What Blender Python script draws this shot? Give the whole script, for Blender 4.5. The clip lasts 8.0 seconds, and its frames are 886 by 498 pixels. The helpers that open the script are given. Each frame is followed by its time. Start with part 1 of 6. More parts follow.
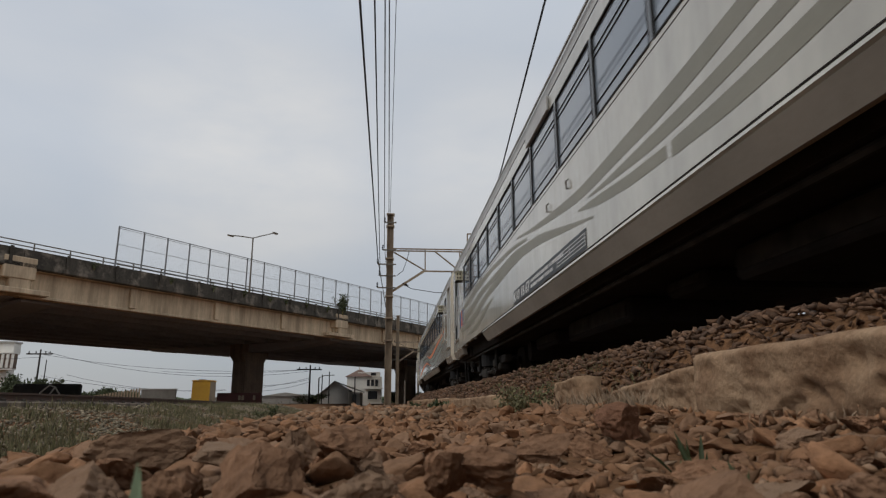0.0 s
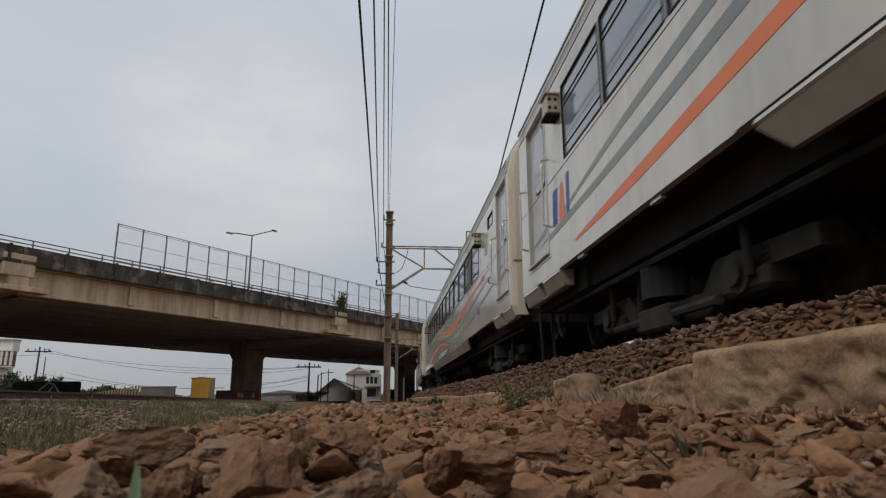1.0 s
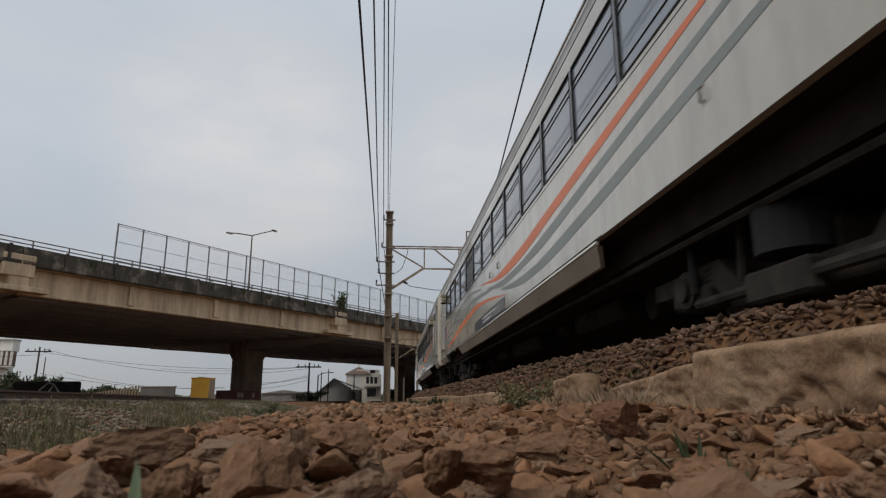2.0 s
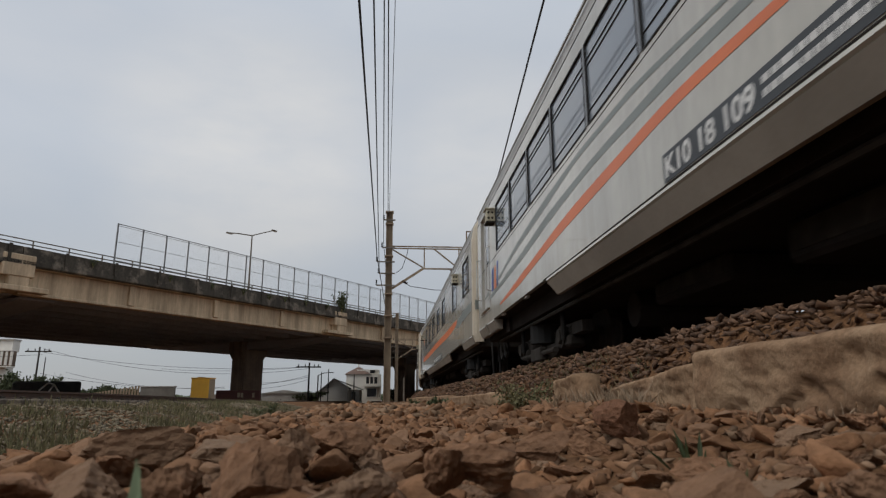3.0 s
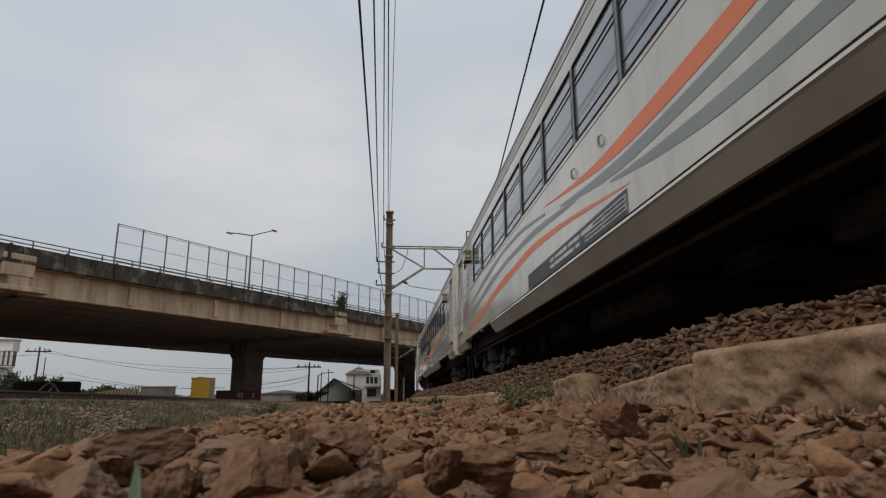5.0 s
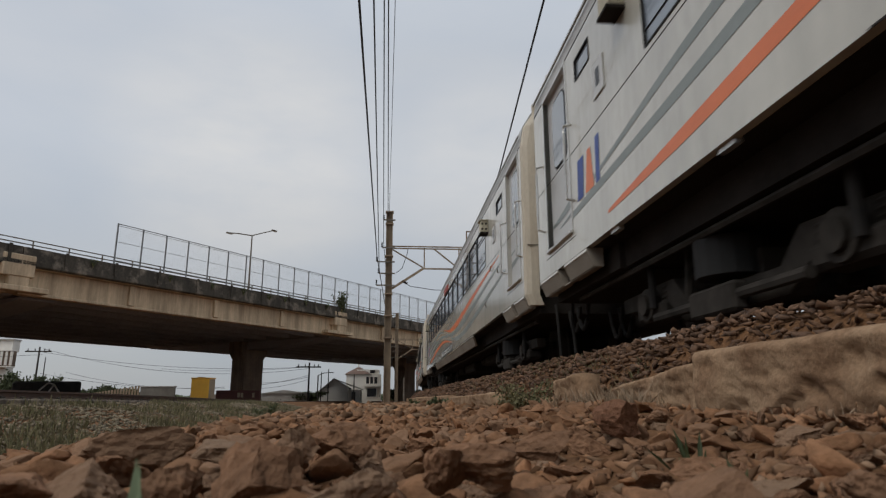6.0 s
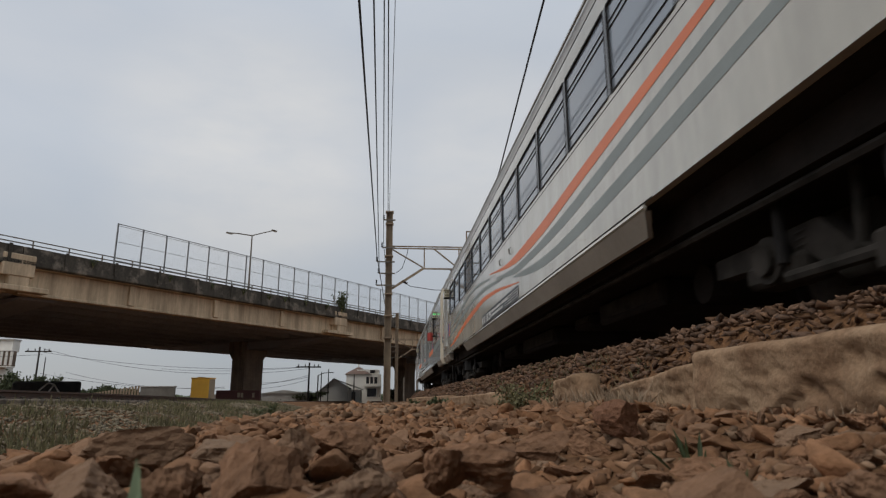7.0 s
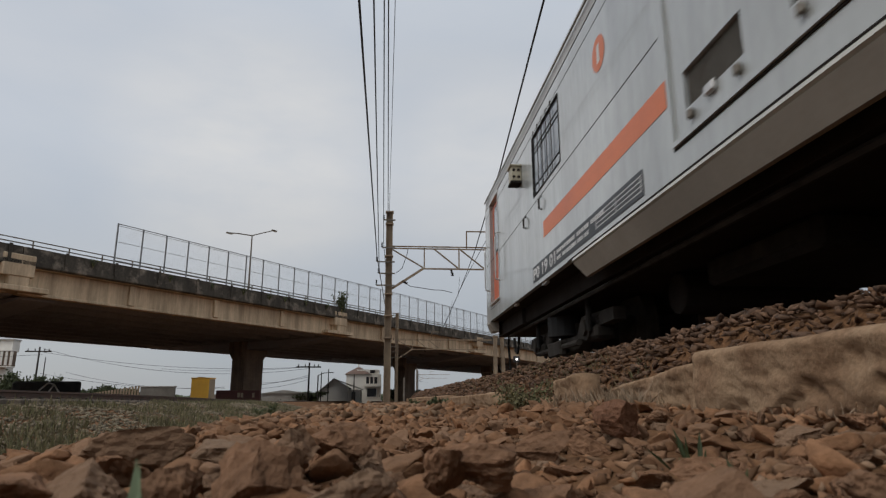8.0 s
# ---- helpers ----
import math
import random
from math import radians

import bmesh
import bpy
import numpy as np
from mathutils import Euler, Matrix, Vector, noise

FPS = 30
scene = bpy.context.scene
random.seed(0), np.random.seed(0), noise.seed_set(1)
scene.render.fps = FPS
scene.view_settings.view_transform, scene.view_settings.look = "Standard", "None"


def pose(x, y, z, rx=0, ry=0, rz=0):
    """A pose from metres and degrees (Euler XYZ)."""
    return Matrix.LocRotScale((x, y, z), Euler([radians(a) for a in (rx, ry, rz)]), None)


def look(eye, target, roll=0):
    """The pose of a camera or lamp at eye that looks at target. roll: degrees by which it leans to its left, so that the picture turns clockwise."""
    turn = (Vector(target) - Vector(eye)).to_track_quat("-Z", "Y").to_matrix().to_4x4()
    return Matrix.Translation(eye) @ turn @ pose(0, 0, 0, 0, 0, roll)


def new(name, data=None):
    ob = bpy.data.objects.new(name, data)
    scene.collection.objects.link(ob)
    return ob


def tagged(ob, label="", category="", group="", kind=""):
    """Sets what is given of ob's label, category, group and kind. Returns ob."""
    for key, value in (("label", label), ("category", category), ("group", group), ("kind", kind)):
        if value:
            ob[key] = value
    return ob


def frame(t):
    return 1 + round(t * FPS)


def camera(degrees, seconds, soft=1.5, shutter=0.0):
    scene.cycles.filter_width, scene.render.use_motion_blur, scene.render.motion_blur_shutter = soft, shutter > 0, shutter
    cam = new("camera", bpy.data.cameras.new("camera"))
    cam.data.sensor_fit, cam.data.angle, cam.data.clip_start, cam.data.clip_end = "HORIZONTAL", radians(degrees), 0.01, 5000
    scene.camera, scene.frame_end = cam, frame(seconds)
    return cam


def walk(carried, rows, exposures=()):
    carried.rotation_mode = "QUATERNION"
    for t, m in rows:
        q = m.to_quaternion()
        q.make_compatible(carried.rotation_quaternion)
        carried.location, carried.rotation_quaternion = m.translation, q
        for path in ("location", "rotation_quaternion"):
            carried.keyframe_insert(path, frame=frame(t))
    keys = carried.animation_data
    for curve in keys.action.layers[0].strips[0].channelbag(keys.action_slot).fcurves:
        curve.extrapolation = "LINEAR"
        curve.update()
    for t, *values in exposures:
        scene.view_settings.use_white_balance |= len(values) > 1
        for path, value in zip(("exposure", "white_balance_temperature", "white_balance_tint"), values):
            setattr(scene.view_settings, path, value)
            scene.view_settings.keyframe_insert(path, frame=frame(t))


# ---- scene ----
cam = camera(69.96, 8.0, soft=1.25, shutter=0.045)
EYE = Vector((0, 0, 0.12))
cam.data.dof.use_dof, cam.data.dof.focus_distance, cam.data.dof.aperture_fstop = True, 14.0, 11.0


def aim(yaw, pitch, roll):
    y, p = radians(yaw), radians(pitch)
    return look(EYE, EYE + Vector((math.sin(y) * math.cos(p), math.cos(y) * math.cos(p), math.sin(p))), roll)


walk(cam, [(0.0, aim(4.85, 13.68, -0.2)), (0.5, aim(4.92, 13.47, -0.2)), (1.0, aim(4.93, 13.46, -0.2)), (8.0, aim(4.93, 13.46, -0.2))],
     exposures=((0.0, 0.0), (8.0, 0.0)))

# ---------------------------------------------------------------- light
world = bpy.data.worlds.new("overcast_sky")
scene.world = world
world.use_nodes = True
wn, wl = world.node_tree.nodes, world.node_tree.links
wn.clear()


def wnode(kind, **kw):
    n = wn.new(kind)
    for k, v in kw.items():
        n.inputs[k].default_value = v
    return n


sky = wn.new("ShaderNodeTexSky")
sky.sky_type, sky.sun_disc, sky.sun_elevation, sky.sun_rotation = "NISHITA", False, radians(48), radians(-60)
w_tc = wn.new("ShaderNodeTexCoord")
w_map = wn.new("ShaderNodeMapping")
w_map.inputs["Scale"].default_value = (1.0, 1.0, 2.6)
w_n1 = wnode("ShaderNodeTexNoise", Scale=2.3, Detail=5.0, Roughness=0.5, Distortion=0.25)
w_ramp = wn.new("ShaderNodeValToRGB")
w_ramp.color_ramp.elements[0].position, w_ramp.color_ramp.elements[0].color = 0.30, (5.25, 5.72, 6.35, 1)
w_ramp.color_ramp.elements[1].position, w_ramp.color_ramp.elements[1].color = 0.80, (6.35, 6.5, 6.7, 1)
w_mix = wn.new("ShaderNodeMix")
w_mix.data_type = "RGBA"
w_mix.inputs["Factor"].default_value = 0.88
w_bg = wnode("ShaderNodeBackground", Strength=0.0945)
w_out = wn.new("ShaderNodeOutputWorld")
wl.new(w_tc.outputs["Generated"], w_map.inputs["Vector"])
wl.new(w_map.outputs["Vector"], w_n1.inputs["Vector"])
wl.new(w_n1.outputs["Fac"], w_ramp.inputs["Fac"])
wl.new(sky.outputs["Color"], w_mix.inputs["A"])
wl.new(w_ramp.outputs["Color"], w_mix.inputs["B"])
w_sep = wn.new("ShaderNodeSeparateXYZ")
w_mr = wn.new("ShaderNodeMapRange")
w_mr.inputs["From Min"].default_value, w_mr.inputs["From Max"].default_value = 0.0, 0.35
w_mr.inputs["To Min"].default_value, w_mr.inputs["To Max"].default_value = 0.70, 1.03
w_dim = wn.new("ShaderNodeMix")
w_dim.data_type, w_dim.blend_type = "RGBA", "MULTIPLY"
w_dim.inputs["Factor"].default_value = 1.0
wl.new(w_tc.outputs["Generated"], w_sep.inputs["Vector"])
wl.new(w_sep.outputs["Z"], w_mr.inputs["Value"])
w_last = w_mix.outputs["Result"]
for way, tight, gain in (((-0.207, 0.911, 0.355), 0.981, 0.17), ((0.153, 0.925, 0.348), 0.994, 0.12)):
    # soft brighter breaks in the cloud sheet
    w_dot = wn.new("ShaderNodeVectorMath")
    w_dot.operation = "DOT_PRODUCT"
    w_dot.inputs[1].default_value = way
    w_soft = wn.new("ShaderNodeMapRange")
    w_soft.interpolation_type = "SMOOTHSTEP"
    w_soft.inputs["From Min"].default_value, w_soft.inputs["From Max"].default_value = tight - 0.012, 1.002
    w_warp = wn.new("ShaderNodeMath")
    w_warp.operation = "MULTIPLY"
    w_n2 = wnode("ShaderNodeTexNoise", Scale=7.0, Detail=5.0, Roughness=0.55)
    w_gain = wn.new("ShaderNodeMath")
    w_gain.operation = "MULTIPLY"
    w_gain.inputs[1].default_value = gain * 2.0
    w_add = wn.new("ShaderNodeMix")
    w_add.data_type = "RGBA"
    w_add.inputs["B"].default_value = (8.6, 8.2, 7.6, 1)
    wl.new(w_tc.outputs["Generated"], w_dot.inputs[0])
    wl.new(w_map.outputs["Vector"], w_n2.inputs["Vector"])
    wl.new(w_dot.outputs["Value"], w_soft.inputs["Value"])
    wl.new(w_soft.outputs["Result"], w_warp.inputs[0])
    wl.new(w_n2.outputs["Fac"], w_warp.inputs[1])
    wl.new(w_warp.outputs[0], w_gain.inputs[0])
    w_up = wn.new("ShaderNodeMath")
    w_up.operation = "MULTIPLY"
    w_up.inputs[1].default_value = 1.9
    w_up.use_clamp = True
    wl.new(w_gain.outputs[0], w_up.inputs[0])
    wl.new(w_up.outputs[0], w_add.inputs["Factor"])
    wl.new(w_last, w_add.inputs["A"])
    w_last = w_add.outputs["Result"]
wl.new(w_last, w_dim.inputs["A"])
wl.new(w_mr.outputs["Result"], w_dim.inputs["B"])
w_zen = wn.new("ShaderNodeMapRange")
w_zen.inputs["From Min"].default_value, w_zen.inputs["From Max"].default_value = 0.5, 1.0
w_zen.inputs["To Min"].default_value, w_zen.inputs["To Max"].default_value = 1.0, 1.45
w_top = wn.new("ShaderNodeMix")
w_top.data_type, w_top.blend_type = "RGBA", "MULTIPLY"
w_top.inputs["Factor"].default_value = 1.0
wl.new(w_sep.outputs["Z"], w_zen.inputs["Value"])
wl.new(w_dim.outputs["Result"], w_top.inputs["A"])
wl.new(w_zen.outputs["Result"], w_top.inputs["B"])
wl.new(w_top.outputs["Result"], w_bg.inputs["Color"])
wl.new(w_bg.outputs["Background"], w_out.inputs["Surface"])

sun = new("sun", bpy.data.lights.new("sun", "SUN"))
sun.data.energy, sun.data.angle, sun.data.color = 1.1, radians(25), (1.0, 0.95, 0.88)
sun.matrix_basis = look((-30, -20, 40), (0, 0, 0))


# ---------------------------------------------------------------- materials
def mat(name, a, b=None, scale=3.0, rough=0.75, metal=0.0, bump=0.0, fine=40.0, grain=0.12, stretch=(1, 1, 1), per=0.0, spec=0.4, bdist=0.01, streak=0.0, coat=0.0, alt=None, ramp=(0.36, 0.66)):
    """A surface whose colour drifts from a to b in patches, with fine grain, relief and a change from piece to piece."""
    m = bpy.data.materials.new(name)
    m.use_nodes = True
    nt = m.node_tree
    bs = nt.nodes["Principled BSDF"]
    bs.inputs["Roughness"].default_value, bs.inputs["Metallic"].default_value = rough, metal
    bs.inputs["Specular IOR Level"].default_value = spec
    b = b or tuple(c * 0.75 for c in a)
    tc, mp = nt.nodes.new("ShaderNodeTexCoord"), nt.nodes.new("ShaderNodeMapping")
    mp.inputs["Scale"].default_value = stretch
    nt.links.new(tc.outputs["Object"], mp.inputs["Vector"])
    n1, n2 = nt.nodes.new("ShaderNodeTexNoise"), nt.nodes.new("ShaderNodeTexNoise")
    n1.inputs["Scale"].default_value, n1.inputs["Detail"].default_value, n1.inputs["Roughness"].default_value = scale, 6, 0.62
    n2.inputs["Scale"].default_value, n2.inputs["Detail"].default_value = fine, 4
    nt.links.new(mp.outputs["Vector"], n1.inputs["Vector"])
    nt.links.new(mp.outputs["Vector"], n2.inputs["Vector"])
    rp = nt.nodes.new("ShaderNodeValToRGB")
    rp.color_ramp.elements[0].position, rp.color_ramp.elements[0].color = ramp[0], (*a, 1)
    rp.color_ramp.elements[1].position, rp.color_ramp.elements[1].color = ramp[1], (*b, 1)
    nt.links.new(n1.outputs["Fac"], rp.inputs["Fac"])
    col = rp.outputs["Color"]

    def times(col, fac, lo, hi):
        mr, mx = nt.nodes.new("ShaderNodeMapRange"), nt.nodes.new("ShaderNodeMix")
        mr.inputs["To Min"].default_value, mr.inputs["To Max"].default_value = lo, hi
        mx.data_type, mx.blend_type, mx.inputs["Factor"].default_value = "RGBA", "MULTIPLY", 1.0
        nt.links.new(fac, mr.inputs["Value"])
        nt.links.new(col, mx.inputs["A"])
        nt.links.new(mr.outputs["Result"], mx.inputs["B"])
        return mx.outputs["Result"]

    if grain:
        col = times(col, n2.outputs["Fac"], 1 - 2 * grain, 1 + 2 * grain)
    if streak:
        mp2, n3 = nt.nodes.new("ShaderNodeMapping"), nt.nodes.new("ShaderNodeTexNoise")
        mp2.inputs["Scale"].default_value = (1.0, 1.0, 0.06)
        n3.inputs["Scale"].default_value, n3.inputs["Detail"].default_value, n3.inputs["Roughness"].default_value = 1.7, 7, 0.7
        rp3 = nt.nodes.new("ShaderNodeValToRGB")
        rp3.color_ramp.elements[0].position, rp3.color_ramp.elements[1].position = 0.38, 0.58
        nt.links.new(tc.outputs["Object"], mp2.inputs["Vector"])
        nt.links.new(mp2.outputs["Vector"], n3.inputs["Vector"])
        nt.links.new(n3.outputs["Fac"], rp3.inputs["Fac"])
        col = times(col, rp3.outputs["Color"], 1 - streak, 1.05)
    if per:
        oi, geo, ad = nt.nodes.new("ShaderNodeObjectInfo"), nt.nodes.new("ShaderNodeNewGeometry"), nt.nodes.new("ShaderNodeMath")
        ad.operation = "ADD"
        fr = nt.nodes.new("ShaderNodeMath")
        fr.operation = "FRACT"
        nt.links.new(oi.outputs["Random"], ad.inputs[0])
        nt.links.new(geo.outputs["Random Per Island"], ad.inputs[1])
        nt.links.new(ad.outputs[0], fr.inputs[0])
        if alt:
            mx = nt.nodes.new("ShaderNodeMix")
            mx.data_type = "RGBA"
            mx.inputs["B"].default_value = (*alt, 1)
            pw = nt.nodes.new("ShaderNodeMath")
            pw.operation = "POWER"
            pw.inputs[1].default_value = 2.2
            nt.links.new(fr.outputs[0], pw.inputs[0])
            nt.links.new(pw.outputs[0], mx.inputs["Factor"])
            nt.links.new(col, mx.inputs["A"])
            col = mx.outputs["Result"]
            sw = nt.nodes.new("ShaderNodeMath")
            sw.operation = "PINGPONG"
            sw.inputs[1].default_value = 0.13
            nt.links.new(fr.outputs[0], sw.inputs[0])
            sc = nt.nodes.new("ShaderNodeMath")
            sc.operation = "MULTIPLY"
            sc.inputs[1].default_value = 7.6
            nt.links.new(sw.outputs[0], sc.inputs[0])
            col = times(col, sc.outputs[0], 1 - per, 1 + per)
        else:
            col = times(col, fr.outputs[0], 1 - per, 1 + per)
    nt.links.new(col, bs.inputs["Base Color"])
    bs.inputs["Coat Weight"].default_value, bs.inputs["Coat Roughness"].default_value = coat, 0.045
    bs.inputs["Coat IOR"].default_value = 1.6
    if bump:
        bp = nt.nodes.new("ShaderNodeBump")
        bp.inputs["Strength"].default_value, bp.inputs["Distance"].default_value = bump, bdist
        nt.links.new(n2.outputs["Fac"], bp.inputs["Height"])
        nt.links.new(bp.outputs["Normal"], bs.inputs["Normal"])
    return m


M_SOIL = mat("brown_soil", (0.182, 0.095, 0.047), (0.105, 0.056, 0.029), 6, 0.97, bump=0.9, fine=55, grain=0.3, bdist=0.012, spec=0.1)
M_STONE = mat("ballast_stone", (0.277, 0.143, 0.075), (0.159, 0.084, 0.045), 5, 0.97, bump=0.8, fine=45, grain=0.3, per=0.14, bdist=0.012, spec=0.12, alt=(0.22, 0.135, 0.085))
M_NEAR = mat("near_stone", (0.261, 0.143, 0.083), (0.145, 0.081, 0.048), 1.1, 0.97, bump=0.9, fine=6.5, grain=0.34, per=0.12, bdist=0.018, spec=0.1, alt=(0.21, 0.138, 0.09))
M_RUBBLE = mat("brown_rubble", (0.278, 0.145, 0.075), (0.160, 0.086, 0.047), 9, 0.95, bump=0.6, fine=60, grain=0.22, per=0.45, bdist=0.006, spec=0.15, alt=(0.21, 0.14, 0.09))
M_BALLAST = mat("dark_track_ballast", (0.163, 0.090, 0.051), (0.090, 0.052, 0.032), 9, 0.9, bump=0.6, fine=60, grain=0.22, per=0.42, bdist=0.006)
M_STONE_GREY = mat("grey_ballast", (0.133, 0.110, 0.070), (0.230, 0.181, 0.119), 7, 0.92, bump=0.5, fine=60, grain=0.15, per=0.5)
M_KERB = mat("kerb_concrete", (0.355, 0.242, 0.152), (0.230, 0.142, 0.085), 5.5, 0.97, bump=0.8, fine=75, grain=0.18, bdist=0.005, spec=0.1, ramp=(0.40, 0.62))
M_CONC = mat("aged_concrete", (0.66, 0.505, 0.335), (0.47, 0.345, 0.225), 0.7, 0.9, bump=0.25, fine=9, grain=0.10, stretch=(1, 1, 0.35), streak=0.30)
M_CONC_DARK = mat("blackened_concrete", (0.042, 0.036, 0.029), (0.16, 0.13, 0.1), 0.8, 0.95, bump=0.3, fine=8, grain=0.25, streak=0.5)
M_PARAPET = mat("mossy_parapet_concrete", (0.075, 0.064, 0.05), (0.30, 0.25, 0.195), 1.1, 0.95, bump=0.3, fine=8, grain=0.25, streak=0.35, ramp=(0.50, 0.72))
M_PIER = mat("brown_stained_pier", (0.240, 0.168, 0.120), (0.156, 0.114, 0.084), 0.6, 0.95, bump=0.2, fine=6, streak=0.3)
M_SOFFIT = mat("sooty_concrete", (0.33, 0.325, 0.345), (0.27, 0.265, 0.28), 0.4, 0.95, bump=0.2, fine=5)
M_STEEL = mat("weathered_galvanised_steel", (0.22, 0.2, 0.17), (0.14, 0.115, 0.09), 3, 0.55, 0.6, grain=0.15)
M_MAST = mat("dirty_steel_mast", (0.33, 0.26, 0.18), (0.19, 0.135, 0.09), 2.2, 0.7, 0.25, bump=0.15, fine=20, stretch=(1, 1, 0.4))
M_RAIL = mat("rusty_rail_steel", (0.12, 0.07, 0.05), (0.08, 0.055, 0.045), 6, 0.7, 0.4)
M_WIRE = mat("black_wire", (0.02, 0.02, 0.022), None, 3, 0.6)
M_BODY = mat("grey_white_coach_paint", (0.534, 0.514, 0.447), (0.423, 0.404, 0.347), 0.8, 0.24, bump=0.015, fine=14, grain=0.05, stretch=(1, 1, 0.45), spec=0.55, streak=0.13, coat=0.5)
M_BODY_COOL = mat("cool_grey_van_paint", (0.494, 0.517, 0.509), (0.392, 0.407, 0.396), 0.8, 0.26, bump=0.015, fine=14, grain=0.05, stretch=(1, 1, 0.45), spec=0.55, streak=0.13, coat=0.5)
M_ROOF = mat("sooty_coach_roof", (0.45, 0.45, 0.43), (0.33, 0.325, 0.31), 1.4, 0.4, grain=0.08)
M_SKIRT = mat("dusty_coach_skirt", (0.295, 0.259, 0.212), (0.225, 0.197, 0.161), 1.2, 0.65, grain=0.07)
M_UNDER = mat("black_underframe", (0.034, 0.029, 0.026), (0.021, 0.018, 0.016), 3, 0.9, grain=0.15, spec=0.1)
M_GEAR = mat("grimy_running_gear", (0.050, 0.043, 0.037), (0.017, 0.015, 0.012), 5, 0.85, 0.0, grain=0.2, spec=0.2)
M_CREAM = mat("stained_cream_end_paint", (0.62, 0.555, 0.445), (0.47, 0.405, 0.31), 1.3, 0.6, grain=0.08, stretch=(1, 1, 0.4))
M_WHEEL = mat("oily_wheel_steel", (0.060, 0.051, 0.043), (0.030, 0.025, 0.022), 6, 0.7, 0.2)
M_HOSE = mat("dusty_rubber_hose", (0.020, 0.018, 0.016), (0.009, 0.008, 0.008), 5, 0.9)
M_RUBBER = mat("black_rubber", (0.02, 0.02, 0.02), None, 4, 0.85)
M_ORANGE = mat("orange_stripe_paint", (0.74, 0.195, 0.068), (0.65, 0.172, 0.066), 1.5, 0.42, grain=0.05)
M_GREY = mat("grey_stripe_paint", (0.245, 0.275, 0.262), (0.205, 0.23, 0.216), 1.5, 0.42, grain=0.05)
M_OLIVE = mat("olive_stripe_paint", (0.25, 0.235, 0.18), (0.21, 0.2, 0.155), 1.5, 0.42, grain=0.05)
M_LEAF = mat("dusty_green_leaf", (0.05, 0.07, 0.028), (0.085, 0.092, 0.042), 9, 0.7, per=0.4)
M_WEED = mat("dusty_olive_weed", (0.105, 0.105, 0.047), (0.185, 0.15, 0.08), 5, 0.8, per=0.4)
M_GRASS = mat("grass_blade", (0.12, 0.145, 0.05), (0.26, 0.21, 0.09), 5, 0.75, per=0.4)


# ---------------------------------------------------------------- mesh tools
def mesh_of(bm, name, material, smooth=False):
    me = bpy.data.meshes.new(name)
    if smooth:
        for f in bm.faces:
            f.smooth = True
    bm.to_mesh(me)
    bm.free()
    for m in (material if isinstance(material, (list, tuple)) else [material]):
        me.materials.append(m)
    return me


def part(name, bm, material, parent=None, label="", smooth=False):
    ob = new(name, mesh_of(bm, name, material, smooth))
    ob.parent = parent
    return tagged(ob, label)


def raw(name, verts, faces, material, parent=None):
    me = bpy.data.meshes.new(name)
    me.from_pydata(verts, [], faces)
    me.materials.append(material)
    ob = new(name, me)
    ob.parent = parent
    return ob


def thing(name, label, category, m=None, group="", kind=""):
    ob = new(name)
    ob.empty_display_size = 0.2
    if m is not None:
        ob.matrix_basis = m
    return tagged(ob, label, category, group, kind)


def box(bm, x0, x1, y0, y1, z0, z1, bevel=0.0, m=None):
    r = bmesh.ops.create_cube(bm, size=1.0)
    vs = r["verts"]
    for v in vs:
        v.co = Vector(((x0 + x1) / 2 + v.co.x * (x1 - x0), (y0 + y1) / 2 + v.co.y * (y1 - y0), (z0 + z1) / 2 + v.co.z * (z1 - z0)))
    if m is not None:
        for v in vs:
            v.co = m @ v.co
    if bevel:
        es = list({e for v in vs for e in v.link_edges})
        bmesh.ops.bevel(bm, geom=es, offset=bevel, segments=1, affect="EDGES", profile=0.5)
    return bm


def B(*a, **k):
    return box(bmesh.new(), *a, **k)


def extrude(bm, outline, axis, lo, hi, m=None):
    """A closed outline (pairs of the two other axes, in order) drawn out along one axis."""
    def at(p, w):
        v = {"x": (w, p[0], p[1]), "y": (p[0], w, p[1]), "z": (p[0], p[1], w)}[axis]
        return m @ Vector(v) if m is not None else Vector(v)
    a = [bm.verts.new(at(p, lo)) for p in outline]
    b = [bm.verts.new(at(p, hi)) for p in outline]
    n = len(outline)
    bm.faces.new(a)
    bm.faces.new(b[::-1])
    for i in range(n):
        bm.faces.new((a[i], b[i], b[(i + 1) % n], a[(i + 1) % n]))
    bmesh.ops.recalc_face_normals(bm, faces=bm.faces)
    return bm


def rod(bm, pts, radius, sides=6, taper=1.0):
    """A round bar along points."""
    pts = [Vector(p) for p in pts]
    rings = []
    for i, p in enumerate(pts):
        d = (pts[min(i + 1, len(pts) - 1)] - pts[max(i - 1, 0)]).normalized()
        u = d.orthogonal().normalized() if abs(d.z) > 0.9 else d.cross(Vector((0, 0, 1))).normalized()
        w = d.cross(u)
        r = radius * (1 + (taper - 1) * i / (len(pts) - 1))
        rings.append([bm.verts.new(p + r * (math.cos(a) * u + math.sin(a) * w)) for a in [2 * math.pi * j / sides for j in range(sides)]])
    for a, b in zip(rings, rings[1:]):
        for j in range(sides):
            bm.faces.new((a[j], a[(j + 1) % sides], b[(j + 1) % sides], b[j]))
    bm.faces.new(rings[0][::-1])
    bm.faces.new(rings[-1])
    return bm


